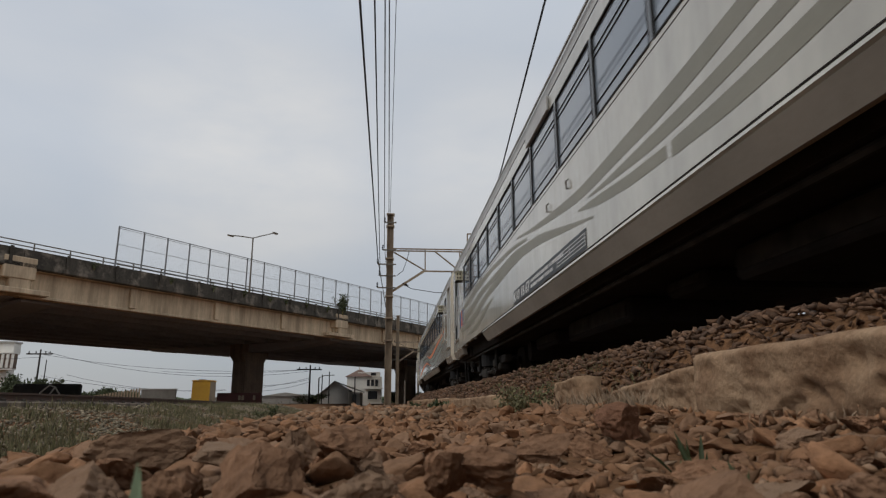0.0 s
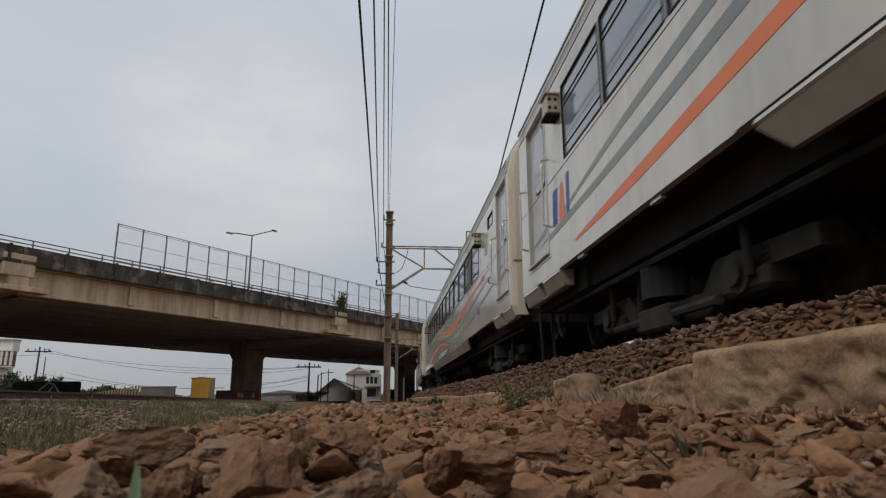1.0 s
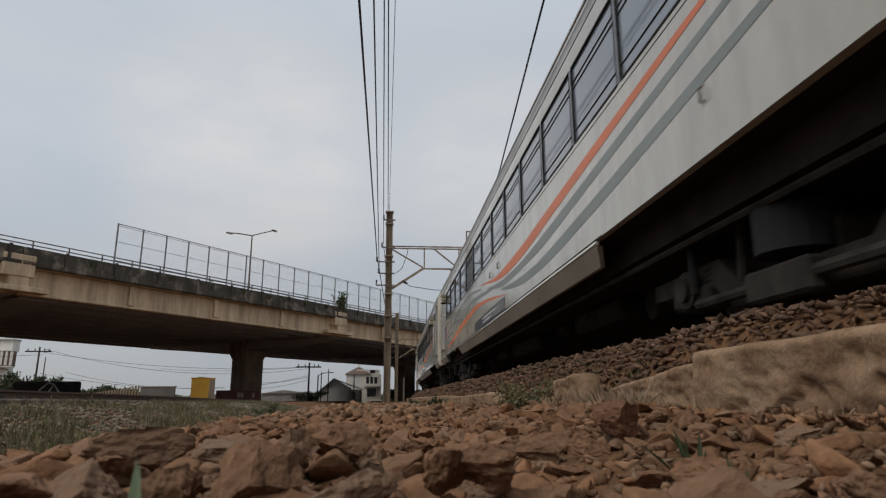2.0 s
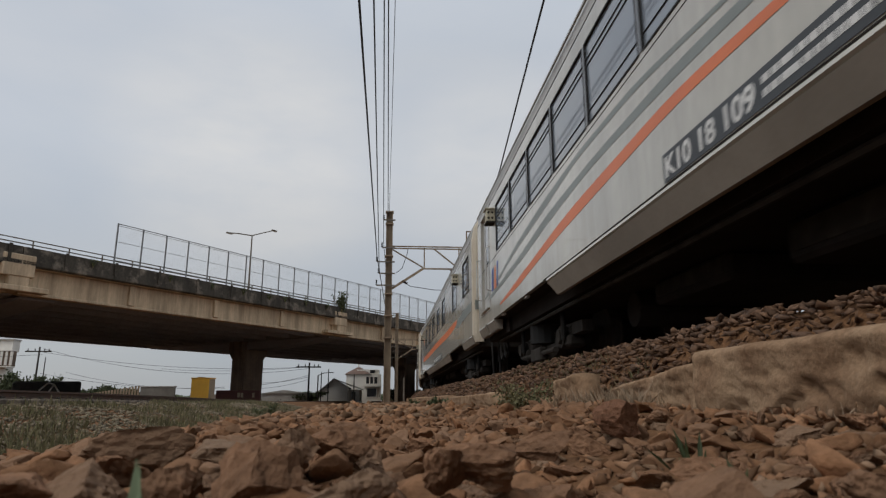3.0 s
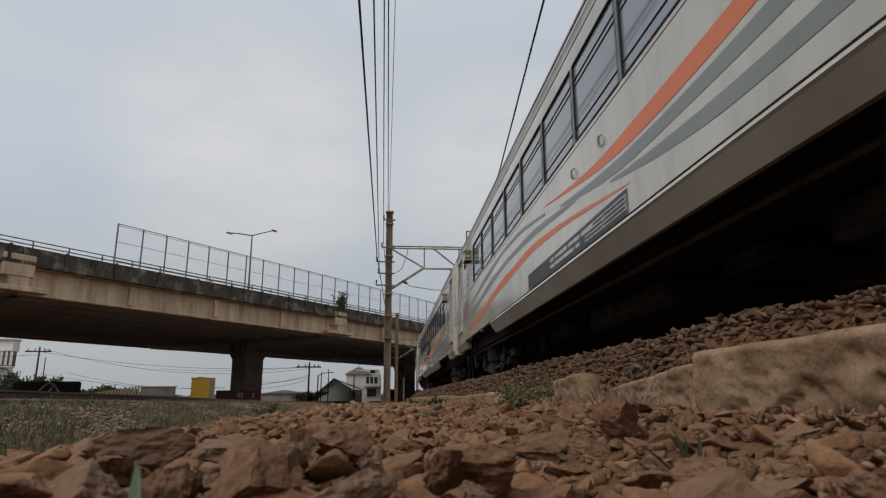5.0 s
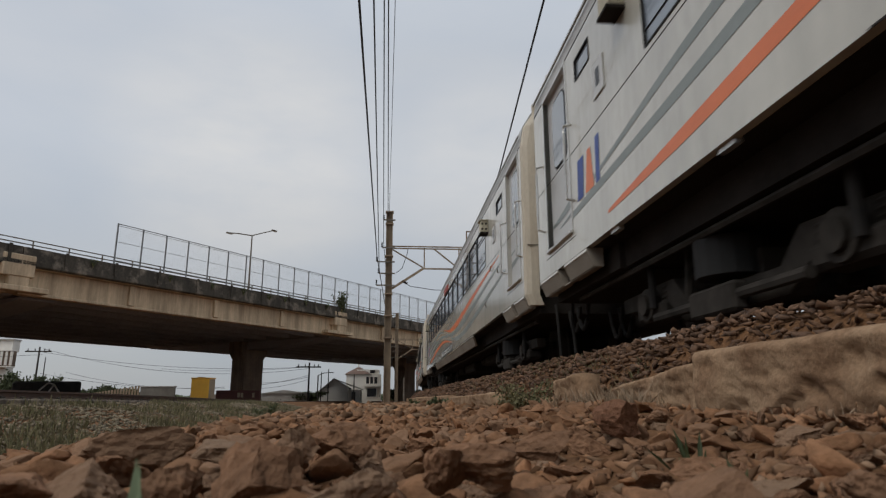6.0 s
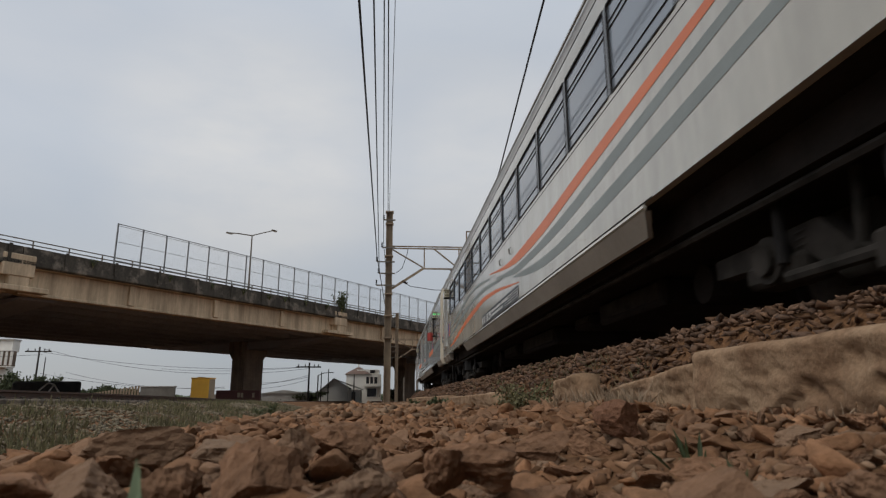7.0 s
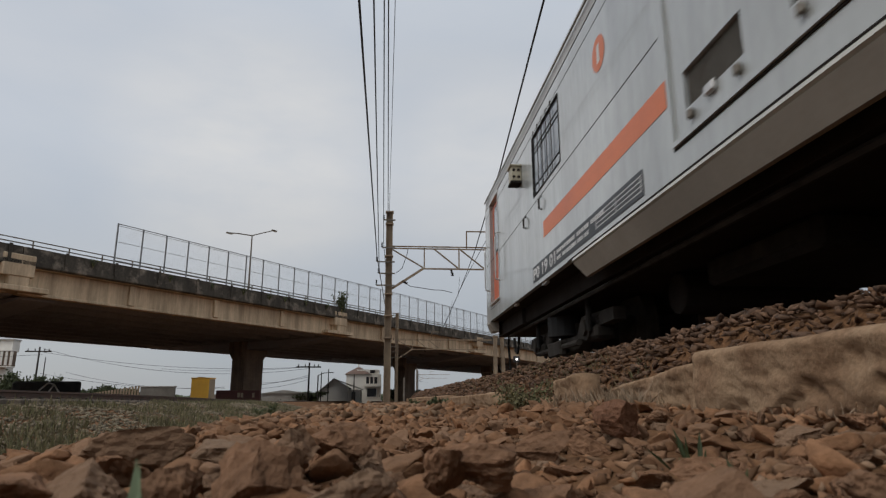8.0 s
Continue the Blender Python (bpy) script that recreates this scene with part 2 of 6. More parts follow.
def bar(bm, p, q, w, h):
    """A square bar from p to q."""
    p, q = Vector(p), Vector(q)
    d = (q - p)
    u = d.cross(Vector((0, 0, 1)))
    u = Vector((1, 0, 0)) if u.length < 1e-4 else u.normalized()
    m = Matrix((u, d.normalized(), u.cross(d.normalized()))).transposed().to_4x4()
    return box(bm, -w / 2, w / 2, 0, d.length, -h / 2, h / 2, m=Matrix.Translation(p) @ m)


def cyl(bm, centre, axis, radius, length, sides=16):
    c, a = Vector(centre), Vector(axis).normalized()
    return rod(bm, [c - a * length / 2, c + a * length / 2], radius, sides)


# ---------------------------------------------------------------- the track's line
TRACK_X, CURVE_AT, CURVE_R, RAIL_Z = 3.145, 29.0, 290.0, 0.45


def on_track(s, off=0.0):
    """A point of the track's line s metres on, off metres to its right, and the heading in radians."""
    if s <= CURVE_AT:
        return TRACK_X + off, s, 0.0
    a = (s - CURVE_AT) / CURVE_R
    return TRACK_X + CURVE_R - (CURVE_R - off) * math.cos(a), CURVE_AT + (CURVE_R - off) * math.sin(a), a


def sweep(outline, stations, off=0.0):
    """An outline (sideways, height) carried along the track."""
    bm = bmesh.new()
    rings = []
    for s in stations:
        ring = []
        for u, z in outline:
            x, y, a = on_track(s, off + u)
            ring.append(bm.verts.new((x, y, z)))
        rings.append(ring)
    n = len(outline)
    for a, b in zip(rings, rings[1:]):
        for j in range(n):
            bm.faces.new((a[j], a[(j + 1) % n], b[(j + 1) % n], b[j]))
    bm.faces.new(rings[0])
    bm.faces.new(rings[-1][::-1])
    bmesh.ops.recalc_face_normals(bm, faces=bm.faces)
    return bm


def smooth01(a, b, v):
    t = min(max((v - a) / (b - a), 0.0), 1.0)
    return t * t * (3 - 2 * t)


def ground_z(x, y):
    """Height of the ground: the shoulder beside the track, a dip, and the bed of the second track."""
    if y > CURVE_AT:
        x = x - (y - CURVE_AT) ** 2 / (2 * CURVE_R) * (1 if x > -2 else 0)
    z = -0.03 + 0.11 * smooth01(0.15, 0.85, x) * (1 - 0.55 * smooth01(2.6, 7.0, y)) * (1 - smooth01(1.0, 1.25, x)) * (1 - 0.35 * smooth01(0.78, 0.93, x))
    z += 0.05 * math.exp(-((x + 0.3) / 0.34) ** 2 - ((y - 0.85) / 0.3) ** 2)
    z += -0.33 * smooth01(-0.55, -2.9, x) * (1 - smooth01(-3.2, -6.2, x)) + 0.10 * smooth01(-3.2, -6.2, x)
    z += (0.465 * smooth01(1.02, 1.5, x) - 0.15 * smooth01(1.75, 2.15, x) * (1 - smooth01(4.1, 4.5, x))) * (1 - smooth01(5.0, 6.6, x))
    z += (0.028 * noise.noise((x * 1.1, y * 1.1, 3.0)) + 0.014 * noise.noise((x * 4.0, y * 4.0, 7.0))) * smooth01(150, 20, abs(y))
    return z


# ---------------------------------------------------------------- ground
def build_ground():
    xs = sorted({*np.round(np.arange(-9, 7.01, 0.16), 3), *(-12, -16, -24, -40, -80, -200, -600, -1800), *(8, 10, 14, 20, 40, 100, 300, 900, 1800)})
    ys = sorted({*np.round(np.arange(-1, 14.01, 0.16), 3), *np.round(np.arange(14.4, 40, 0.5), 3), *(-1800, -400, -80, -20, -6, -3), *(42, 46, 50, 56, 64, 72, 80, 100, 130, 180, 300, 600, 1800)})
    verts = [(x, y, ground_z(x, y)) for y in ys for x in xs]
    n = len(xs)
    faces = [(j * n + i, j * n + i + 1, (j + 1) * n + i + 1, (j + 1) * n + i) for j in range(len(ys) - 1) for i in range(n - 1)]
    g = raw("ground", verts, faces, M_SOIL)
    return tagged(g, "brown stony soil beside the railway", "ground", kind="structure")


ground = build_ground()


# ---------------------------------------------------------------- rails and sleepers
def build_rail(stations, off, dz=lambda s: 0.0, name="rail"):
    o = [(-0.032, RAIL_Z), (0.032, RAIL_Z), (0.035, RAIL_Z - 0.035), (0.009, RAIL_Z - 0.045), (0.009, RAIL_Z - 0.12), (0.06, RAIL_Z - 0.14),
         (-0.06, RAIL_Z - 0.14), (-0.009, RAIL_Z - 0.12), (-0.009, RAIL_Z - 0.045), (-0.035, RAIL_Z - 0.035)]
    return part(name, sweep(o, stations, off), M_RAIL)


ST = [*range(-40, 28, 4), *np.arange(28, 170, 3.0)]
track = thing("railway_track", "single railway track on concrete sleepers in brown ballast", "railway track", kind="structure")
for off in (-0.53, 0.53):
    build_rail(ST, off).parent = track


def sleeper_mesh(length=2.0):
    bm = box(bmesh.new(), -length / 2, length / 2, -0.115, 0.115, -0.2, 0.0, bevel=0.025)
    for s in (-0.53, 0.53):
        for d in (-0.095, 0.095):
            box(bm, s + d - 0.025, s + d + 0.025, -0.05, 0.05, 0.0, 0.045, bevel=0.008)
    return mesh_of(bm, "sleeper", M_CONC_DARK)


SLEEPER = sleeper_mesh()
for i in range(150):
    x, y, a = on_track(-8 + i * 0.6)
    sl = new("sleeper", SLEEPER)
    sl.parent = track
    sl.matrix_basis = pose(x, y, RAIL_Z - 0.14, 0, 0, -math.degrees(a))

second = thing("second_railway_track", "rusty second railway track on weedy grey ballast", "railway track", kind="structure")


def second_z(y):
    return 0.33 - 0.22 * smooth01(8, 42, y)


for x in (-6.5, -7.57):
    bm = bmesh.new()
    prof = [(-0.032, 0.0), (0.032, 0.0), (0.035, -0.035), (0.009, -0.045), (0.009, -0.12), (0.06, -0.14), (-0.06, -0.14), (-0.009, -0.12), (-0.009, -0.045), (-0.035, -0.035)]
    rings = [[bm.verts.new((x + u, y, second_z(y) + z)) for u, z in prof] for y in (-40, 0, 6, 9, 12, 15, 18, 22, 26, 30, 36, 42, 60, 100, 170)]
    for a, b in zip(rings, rings[1:]):
        for j in range(len(prof)):
            bm.faces.new((a[j], a[(j + 1) % len(prof)], b[(j + 1) % len(prof)], b[j]))
    bmesh.ops.recalc_face_normals(bm, faces=bm.faces)
    part("rail", bm, M_RAIL, second)
for i in range(75):
    y = 4 + i * 0.62
    sl = new("sleeper", SLEEPER)
    sl.parent = second
    sl.matrix_basis = pose(-7.035, y, second_z(y) - 0.15)


# ---------------------------------------------------------------- stones
def stone_shape(seed, level, flat=0.62, cuts=11):
    """A broken stone about one metre across: a ball cut by planes, with blunt edges."""
    rnd = random.Random(seed)
    bm = bmesh.new()
    bmesh.ops.create_icosphere(bm, subdivisions=level, radius=0.5)
    planes = []
    for _ in range(cuts):
        n = Vector((rnd.gauss(0, 1), rnd.gauss(0, 1), rnd.gauss(0, 1))).normalized()
        planes.append((n, rnd.uniform(0.18, 0.36)))
    for v in bm.verts:
        for n, d in planes:
            over = v.co.dot(n) - d
            if over > 0:
                v.co -= n * over * 0.99
        q = v.co * 3 + Vector((seed * 3.1, 0, 0))
        v.co *= 1 + 0.10 * noise.noise(q) + (0.13 * noise.noise(q * 2.2) + 0.09 * noise.noise(q * 5) + 0.045 * noise.noise(q * 11) if level > 2 else 0)
        v.co.z *= flat
    return bm


NEAR = [mesh_of(stone_shape(s, 4, 0.46 + 0.05 * (s % 4)), "stone", M_NEAR) for s in range(14)]


def chip(seed, n=8, flat=0.6):
    """A sharp broken stone."""
    rnd = random.Random(seed)
    bm = bmesh.new()
    for _ in range(n):
        p = Vector((rnd.gauss(0, 1), rnd.gauss(0, 1), rnd.gauss(0, 1))).normalized() * rnd.uniform(0.40, 0.62)
        bm.verts.new((p.x * 1.1, p.y * 0.9, p.z * flat))
    bmesh.ops.convex_hull(bm, input=bm.verts)
    for v in [v for v in bm.verts if not v.link_faces]:
        bm.verts.remove(v)
    bmesh.ops.triangulate(bm, faces=bm.faces)
    bm.verts.index_update()
    return bm


def arrays(level, count, material, base, flat=0.6):
    out = []
    for s in range(count):
        bm = stone_shape(base + s, level, 0.52, 12) if level else chip(base + s, 7 + s % 3, flat)
        bm.verts.ensure_lookup_table()
        v = np.array([q.co[:] for q in bm.verts])
        f = np.array([[q.index for q in face.verts] for face in bm.faces])
        bm.free()
        out.append((v, f))
    return out


def field(name, places, shapes, material, rnd, parent, smooth=False, tilt=0.6):
    """Many stones in one mesh. places: x, y, z, size."""
    vs, fs, n = [], [], 0
    for x, y, z, size in places:
        v, f = shapes[rnd.randrange(len(shapes))]
        e = Euler((rnd.uniform(-tilt, tilt), rnd.uniform(-tilt, tilt), rnd.uniform(0, 6.28))).to_matrix()
        m = np.array(e) * size
        m = m * np.array([rnd.uniform(0.8, 1.35), rnd.uniform(0.75, 1.1), rnd.uniform(0.8, 1.1)])[None, :]
        vs.append(v @ m.T + np.array((x, y, z)))
        fs.append(f + n)
        n += len(v)
    vs, fs = np.concatenate(vs), np.concatenate(fs)
    me = bpy.data.meshes.new(name)
    me.vertices.add(len(vs))
    me.vertices.foreach_set("co", vs.ravel())
    me.loops.add(fs.size)
    me.loops.foreach_set("vertex_index", fs.ravel().astype(np.int32))
    me.polygons.add(len(fs))
    me.polygons.foreach_set("loop_start", np.arange(0, fs.size, 3, dtype=np.int32))
    me.polygons.foreach_set("loop_total", np.full(len(fs), 3, dtype=np.int32))
    if smooth:
        me.polygons.foreach_set("use_smooth", np.ones(len(fs), dtype=bool))
    me.update(calc_edges=True)
    me.materials.append(material)
    ob = new(name, me)
    ob.parent = parent
    return tagged(ob, kind="stuff")


def build_stones():
    rnd = random.Random(11)
    near, mid = [], []
    y = -1.3
    while y < 15:
        step = 0.066 + 0.006 * max(y - 1.5, 0)
        half = 0.95 + max(y, 0.3) * 0.85
        x = -half
        while x < min(half, 0.98):
            px, py = x + rnd.uniform(-0.4, 0.4) * step, y + rnd.uniform(-0.4, 0.4) * step
            x += step
            if px < -1.9 - 0.3 * noise.noise((py, 0, 5)) or math.hypot(px, py) < 0.40:
                continue
            size = step * rnd.choice((0.8, 1.0, 1.15, 1.35, 1.7))
            if y < 1.9:
                size = rnd.choice((0.045, 0.055, 0.065, 0.08, 0.09, 0.115)) * (1.25 if px < -0.15 else 1.0 if px < 0.2 else 0.82)
            z = ground_z(px, py) + size * (rnd.uniform(0.08, 0.26) if px < 0.1 else rnd.uniform(-0.06, 0.17))
            (near if 0.35 < y < 1.75 and -1.0 < px < 0.95 else mid).append((px, py, z, size))
        y += step
    rnd.shuffle(near)
    bed = thing("stony_shoulder", "loose reddish brown stones heaped beside the track", "stones", kind="structure")
    for px, py, z, size in near[:280]:
        st = new("stone", NEAR[rnd.randrange(len(NEAR))])
        st.parent = bed
        st.matrix_basis = Matrix.LocRotScale((px, py, z), Euler((rnd.uniform(-0.5, 0.5), rnd.uniform(-0.5, 0.5), rnd.uniform(0, 6.28))),
                                             (size * rnd.uniform(0.9, 1.5), size * rnd.uniform(0.8, 1.1), size * rnd.uniform(0.85, 1.1)))
    # larger slabs heaped nearest, with their length, width, thickness, turn and tilt
    for i, (px, py, z, ln, wd, th, turn, tip) in enumerate((
            (-0.335, 0.98, 0.056, 0.15, 0.12, 0.075, 14, 4), (-0.205, 0.86, 0.058, 0.125, 0.10, 0.065, -22, 6), (-0.116, 0.62, 0.042, 0.105, 0.09, 0.12, 40, -14),
            (-0.037, 0.55, 0.042, 0.085, 0.07, 0.06, 10, 6), (-0.205, 0.64, 0.036, 0.085, 0.08, 0.08, -35, 12), (-0.255, 0.60, 0.040, 0.10, 0.09, 0.09, 65, -10),
            (-0.305, 0.58, 0.048, 0.11, 0.08, 0.06, -8, -6), (0.114, 0.75, 0.046, 0.115, 0.08, 0.06, 5, -5), (0.066, 0.72, 0.05, 0.055, 0.05, 0.07, 30, 20),
            (0.283, 0.55, 0.03, 0.12, 0.1, 0.08, 12, 8), (0.216, 0.90, 0.06, 0.115, 0.08, 0.05, -12, 5), (-0.059, 0.95, 0.055, 0.1, 0.09, 0.07, 25, 9), (-0.123, 0.90, 0.05, 0.085, 0.08, 0.08, -50, 12))):
        st = new("stone", NEAR[(i * 5 + 3) % len(NEAR)])
        st.parent = bed
        st.matrix_basis = Matrix.LocRotScale((px, py, z), Euler((radians(tip), radians(-tip * 0.6), radians(turn))), (ln * 1.2, wd * 1.2, th * 1.7))
    shapes = arrays(3, 14, M_STONE, 40)
    grit = []
    for _ in range(5200):
        py = 0.4 + 4.2 * rnd.random() ** 1.3
        px = rnd.uniform(-0.8 - py * 0.6, min(0.7 + py * 0.7, 0.97))
        if math.hypot(px, py) > 0.4:
            grit.append((px, py, ground_z(px, py) + 0.006, rnd.uniform(0.018, 0.045)))
    field("grit", grit, arrays(0, 16, M_STONE, 200), M_RUBBLE, rnd, bed)
    crumbs = []
    for _ in range(1500):
        py = rnd.uniform(-0.5, 4.4)
        px = 0.965 - 0.2 * rnd.random() ** 1.6
        crumbs.append((px, py, ground_z(px, py) + 0.03 * rnd.random() ** 2, rnd.uniform(0.010, 0.036)))
    field("crumbled_plaster", crumbs, arrays(0, 12, M_KERB, 240), M_RUBBLE, rnd, bed, tilt=1.2)
    field("loose_stones", [p for p in near[280:] + mid if p[1] < 4.5], shapes, M_STONE, rnd, bed)
    small = arrays(0, 20, M_STONE, 60)
    rubble = [p for p in mid if p[1] >= 4.5]
    for _ in range(2600):
        py = 15 + 22 * rnd.random() ** 1.4
        px = rnd.uniform(-3.0, 0.9) + (py - CURVE_AT) ** 2 / (2 * CURVE_R) * (py > CURVE_AT)
        rubble.append((px, py, ground_z(px, py) + 0.02, rnd.uniform(0.06, 0.14)))
    field("distant_rubble", rubble, small, M_RUBBLE, rnd, bed)
    # shoulder of the track, above the kerb
    slope = []
    s = -3.0
    while s < 34:
        step = 0.027 + 0.0022 * max(s, 0)
        u = 1.06
        while u < 2.35:
            x, yy, _ = on_track(s + rnd.uniform(-0.5, 0.5) * step, u + rnd.uniform(-0.4, 0.4) * step - TRACK_X)
            size = step * rnd.choice((0.9, 1.1, 1.3, 1.6, 2.0))
            slope.append((x, yy, ground_z(x, yy) + size * rnd.uniform(0.1, 0.4), size))
            u += step * (1.0 if u < 1.75 else 2.2)
        s += step
    ballast = thing("track_ballast", "angular dark brown track ballast piled behind the kerb", "ballast", kind="structure")
    edge = [p for p in slope if p[1] < 4.2]
    rest = [p for p in slope if p[1] >= 4.2]
    angular = arrays(0, 30, M_STONE, 90, 0.46)
    field("ballast_stones", edge + rest, angular, M_BALLAST, rnd, ballast, tilt=0.6)
    far = []
    for _ in range(2500):
        s = rnd.uniform(-4, 60)
        x, yy, _ = on_track(s, rnd.uniform(-0.8, 2.6))
        far.append((x, yy, RAIL_Z - 0.16 + rnd.uniform(-0.02, 0.03), rnd.uniform(0.06, 0.11)))
    field("bed_stones", far, angular, M_BALLAST, rnd, ballast)
    left = []
    for _ in range(26000):
        py = 4.5 + 30 * rnd.random() ** 1.5
        px = rnd.uniform(-7.6, -2.6)
        left.append((px, py, ground_z(px, py) + 0.012, rnd.choice((0.03, 0.04, 0.05, 0.06, 0.08)) * (1 + py * 0.012)))
    weedy = thing("weedy_ballast", "grey ballast bank overgrown with sparse weeds", "ballast", kind="structure")
    field("grey_stones", left, arrays(0, 12, M_STONE_GREY, 130), M_STONE_GREY, rnd, weedy)


build_stones()


# ---------------------------------------------------------------- kerb
def kerb_block(name, y0, y1, top0, top1, x0=0.93, thick=0.16, seed=0, rough=0.012):
    bm = bmesh.new()
    n = max(int((y1 - y0) / (0.012 if y1 < 6 else 0.06)), 4)
    prof = [(0.05, -0.25), (0.03, -0.05)] + [(0.03 - 0.02 * q / 25, q / 26.5) for q in range(1, 26)] + [(0.022, 0.98), (0.045, 1.0), (thick * 0.6, 1.01), (thick, 0.98), (thick, -0.25)]
    rings = []
    for i in range(n + 1):
        y = y0 + (y1 - y0) * i / n
        top = top0 + (top1 - top0) * i / n + 0.012 * noise.noise((y * 3, seed, 0))
        ring = []
        for u, v in prof:
            z = -0.02 + v * (top + 0.02)
            pit = noise.noise((y * 8.3, z * 13, seed + 4)) + 0.5 * noise.noise((y * 21, z * 31, seed + 2)) - 1.5 * (v - 0.45)
            j = 0.022 * smooth01(0.05, 0.45, pit) + noise.noise((y * 5, z * 9, seed)) * rough + abs(noise.noise((y * 15, z * 30, seed))) * rough * 0.7 + 0.010 * smooth01(-0.1, 0.35, noise.noise((y * 6.1, z * 12, seed + 9)) - 0.9 * (v - 0.5))
            xo = (y - CURVE_AT) ** 2 / (2 * CURVE_R) if y > CURVE_AT else 0
            ring.append(bm.verts.new((x0 + u + xo + (j if u < thick else 0), y, z)))
        rings.append(ring)
    for a, b in zip(rings, rings[1:]):
        for j in range(len(prof)):
            bm.faces.new((a[j], a[(j + 1) % len(prof)], b[(j + 1) % len(prof)], b[j]))
    bm.faces.new(rings[0])
    bm.faces.new(rings[-1][::-1])
    bmesh.ops.recalc_face_normals(bm, faces=bm.faces)
    return part(name, bm, M_KERB, kerb, smooth=True)


kerb = thing("kerb", "low worn concrete retaining kerb with broken plaster", "kerb", kind="structure")
kerb_block("kerb_block", -2.5, 1.93, 0.255, 0.268, seed=1, rough=0.02)
kerb_block("kerb_block", 1.95, 2.75, 0.242, 0.175, x0=0.95, seed=2, rough=0.03)
kerb_block("kerb_block", 3.22, 3.62, 0.25, 0.235, x0=0.92, seed=3, rough=0.03)
kerb_block("kerb_block", 4.1, 5.2, 0.14, 0.12, x0=0.98, seed=4, rough=0.03)
kerb_block("kerb_block", 5.9, 9.8, 0.19, 0.17, x0=0.93, seed=5)
kerb_block("kerb_block", 10.2, 17.0, 0.2, 0.2, x0=0.93, seed=6)
kerb_block("kerb_block", 17.3, 34.0, 0.22, 0.22, x0=0.93, seed=7)


# ---------------------------------------------------------------- weeds
def blade(bm, base, lean, h, w):
    b, tip = Vector(base), Vector(base) + Vector((lean[0], lean[1], h))
    side = Vector((random.uniform(-1, 1), random.uniform(-1, 1), 0)).normalized() * w
    mid = b.lerp(tip, 0.55) + Vector((0, 0, h * 0.12))
    v = [bm.verts.new(p) for p in (b - side, b + side, mid + side * 0.8, tip, mid - side * 0.8)]
    bm.faces.new(v)


def tuft(name, x, y, n, h, spread, material, label, leaf=0.004):
    bm = bmesh.new()
    for _ in range(n):
        a, r = random.uniform(0, 6.28), spread * random.random()
        bx, by = x + r * math.cos(a), y + r * math.sin(a)
        blade(bm, (bx, by, ground_z(bx, by) - 0.01), (random.gauss(0, h * 0.3), random.gauss(0, h * 0.3)), h * random.uniform(0.5, 1.1), leaf * random.uniform(0.6, 1.3))
    ob = part(name, bm, material)
    return tagged(ob, label, "weed")


def bush(x, y, z, r, h, n, label, leaf=0.012, stem=0.004, tint=None):
    b = thing("bush", label, "bush")
    bm = bmesh.new()
    tips = []
    for _ in range(9):
        tip = Vector((x + random.gauss(0, r * 0.5), y + random.gauss(0, r * 0.5), z + h * random.uniform(0.5, 1.0)))
        rod(bm, [(x, y, z - 0.02), Vector((x, y, z)).lerp(tip, 0.5) + Vector((0, 0, h * 0.1)), tip], stem, 4, 0.4)
        tips.append(tip)
    part("stems", bm, M_GRASS, b)
    bm = bmesh.new()
    for _ in range(n):
        t = random.choice(tips)
        p = Vector((x, y, z)).lerp(t, random.uniform(0.35, 1.05)) + Vector((random.gauss(0, r * 0.2), random.gauss(0, r * 0.2), random.gauss(0, h * 0.08)))
        m = Matrix.LocRotScale(p, Euler([random.uniform(0, 6.28) for _ in range(3)]), None)
        bm.faces.new([bm.verts.new(m @ Vector(q)) for q in ((-leaf, 0, 0), (0, -leaf * 0.5, 0), (leaf, 0, 0.2 * leaf), (0, leaf * 0.5, 0))])
    part("leaves", bm, tint or M_LEAF, b)
    return b


random.seed(5)
bush(0.80, 3.78, 0.03, 0.22, 0.2, 950, "low dull green weed bush at the foot of the kerb", tint=M_WEED)
tuft("grass_tuft", 0.445, 0.945, 9, 0.075, 0.02, M_LEAF, "small green grass tuft between brown stones")
tuft("grass_tuft", 0.445, 0.807, 7, 0.045, 0.02, M_LEAF, "small green grass tuft between brown stones")
bm = bmesh.new()
for dx, h in ((0.0, 0.118), (0.002, 0.116), (0.005, 0.1)):
    blade(bm, (-0.142 + dx, 0.40, -0.03), (-0.004, 0.004), h, 0.008)
M_PALE = mat("pale_green_blade", (0.19, 0.25, 0.15), (0.15, 0.2, 0.11), 30, 0.7)
tagged(part("weed", bm, M_PALE), "single pale green grass blade among stones", "weed")
M_DRY = mat("dry_grass", (0.25, 0.17, 0.11), (0.32, 0.24, 0.16), 6, 0.85, per=0.3)
M_CLOD = mat("reddish_earth_clod", (0.360, 0.186, 0.114), (0.252, 0.132, 0.082), 9, 0.98, bump=1.0, fine=60, grain=0.3, bdist=0.01, spec=0.05)
clod = part("earth_clod", stone_shape(77, 4, 0.9, 3), M_CLOD)
clod.matrix_basis = Matrix.LocRotScale((0.50, 1.36, 0.078), Euler((0.1, 0.12, 0.5)), (0.13, 0.11, 0.09))
tagged(clod, "reddish brown crumbly clod of dry earth", "earth clod")
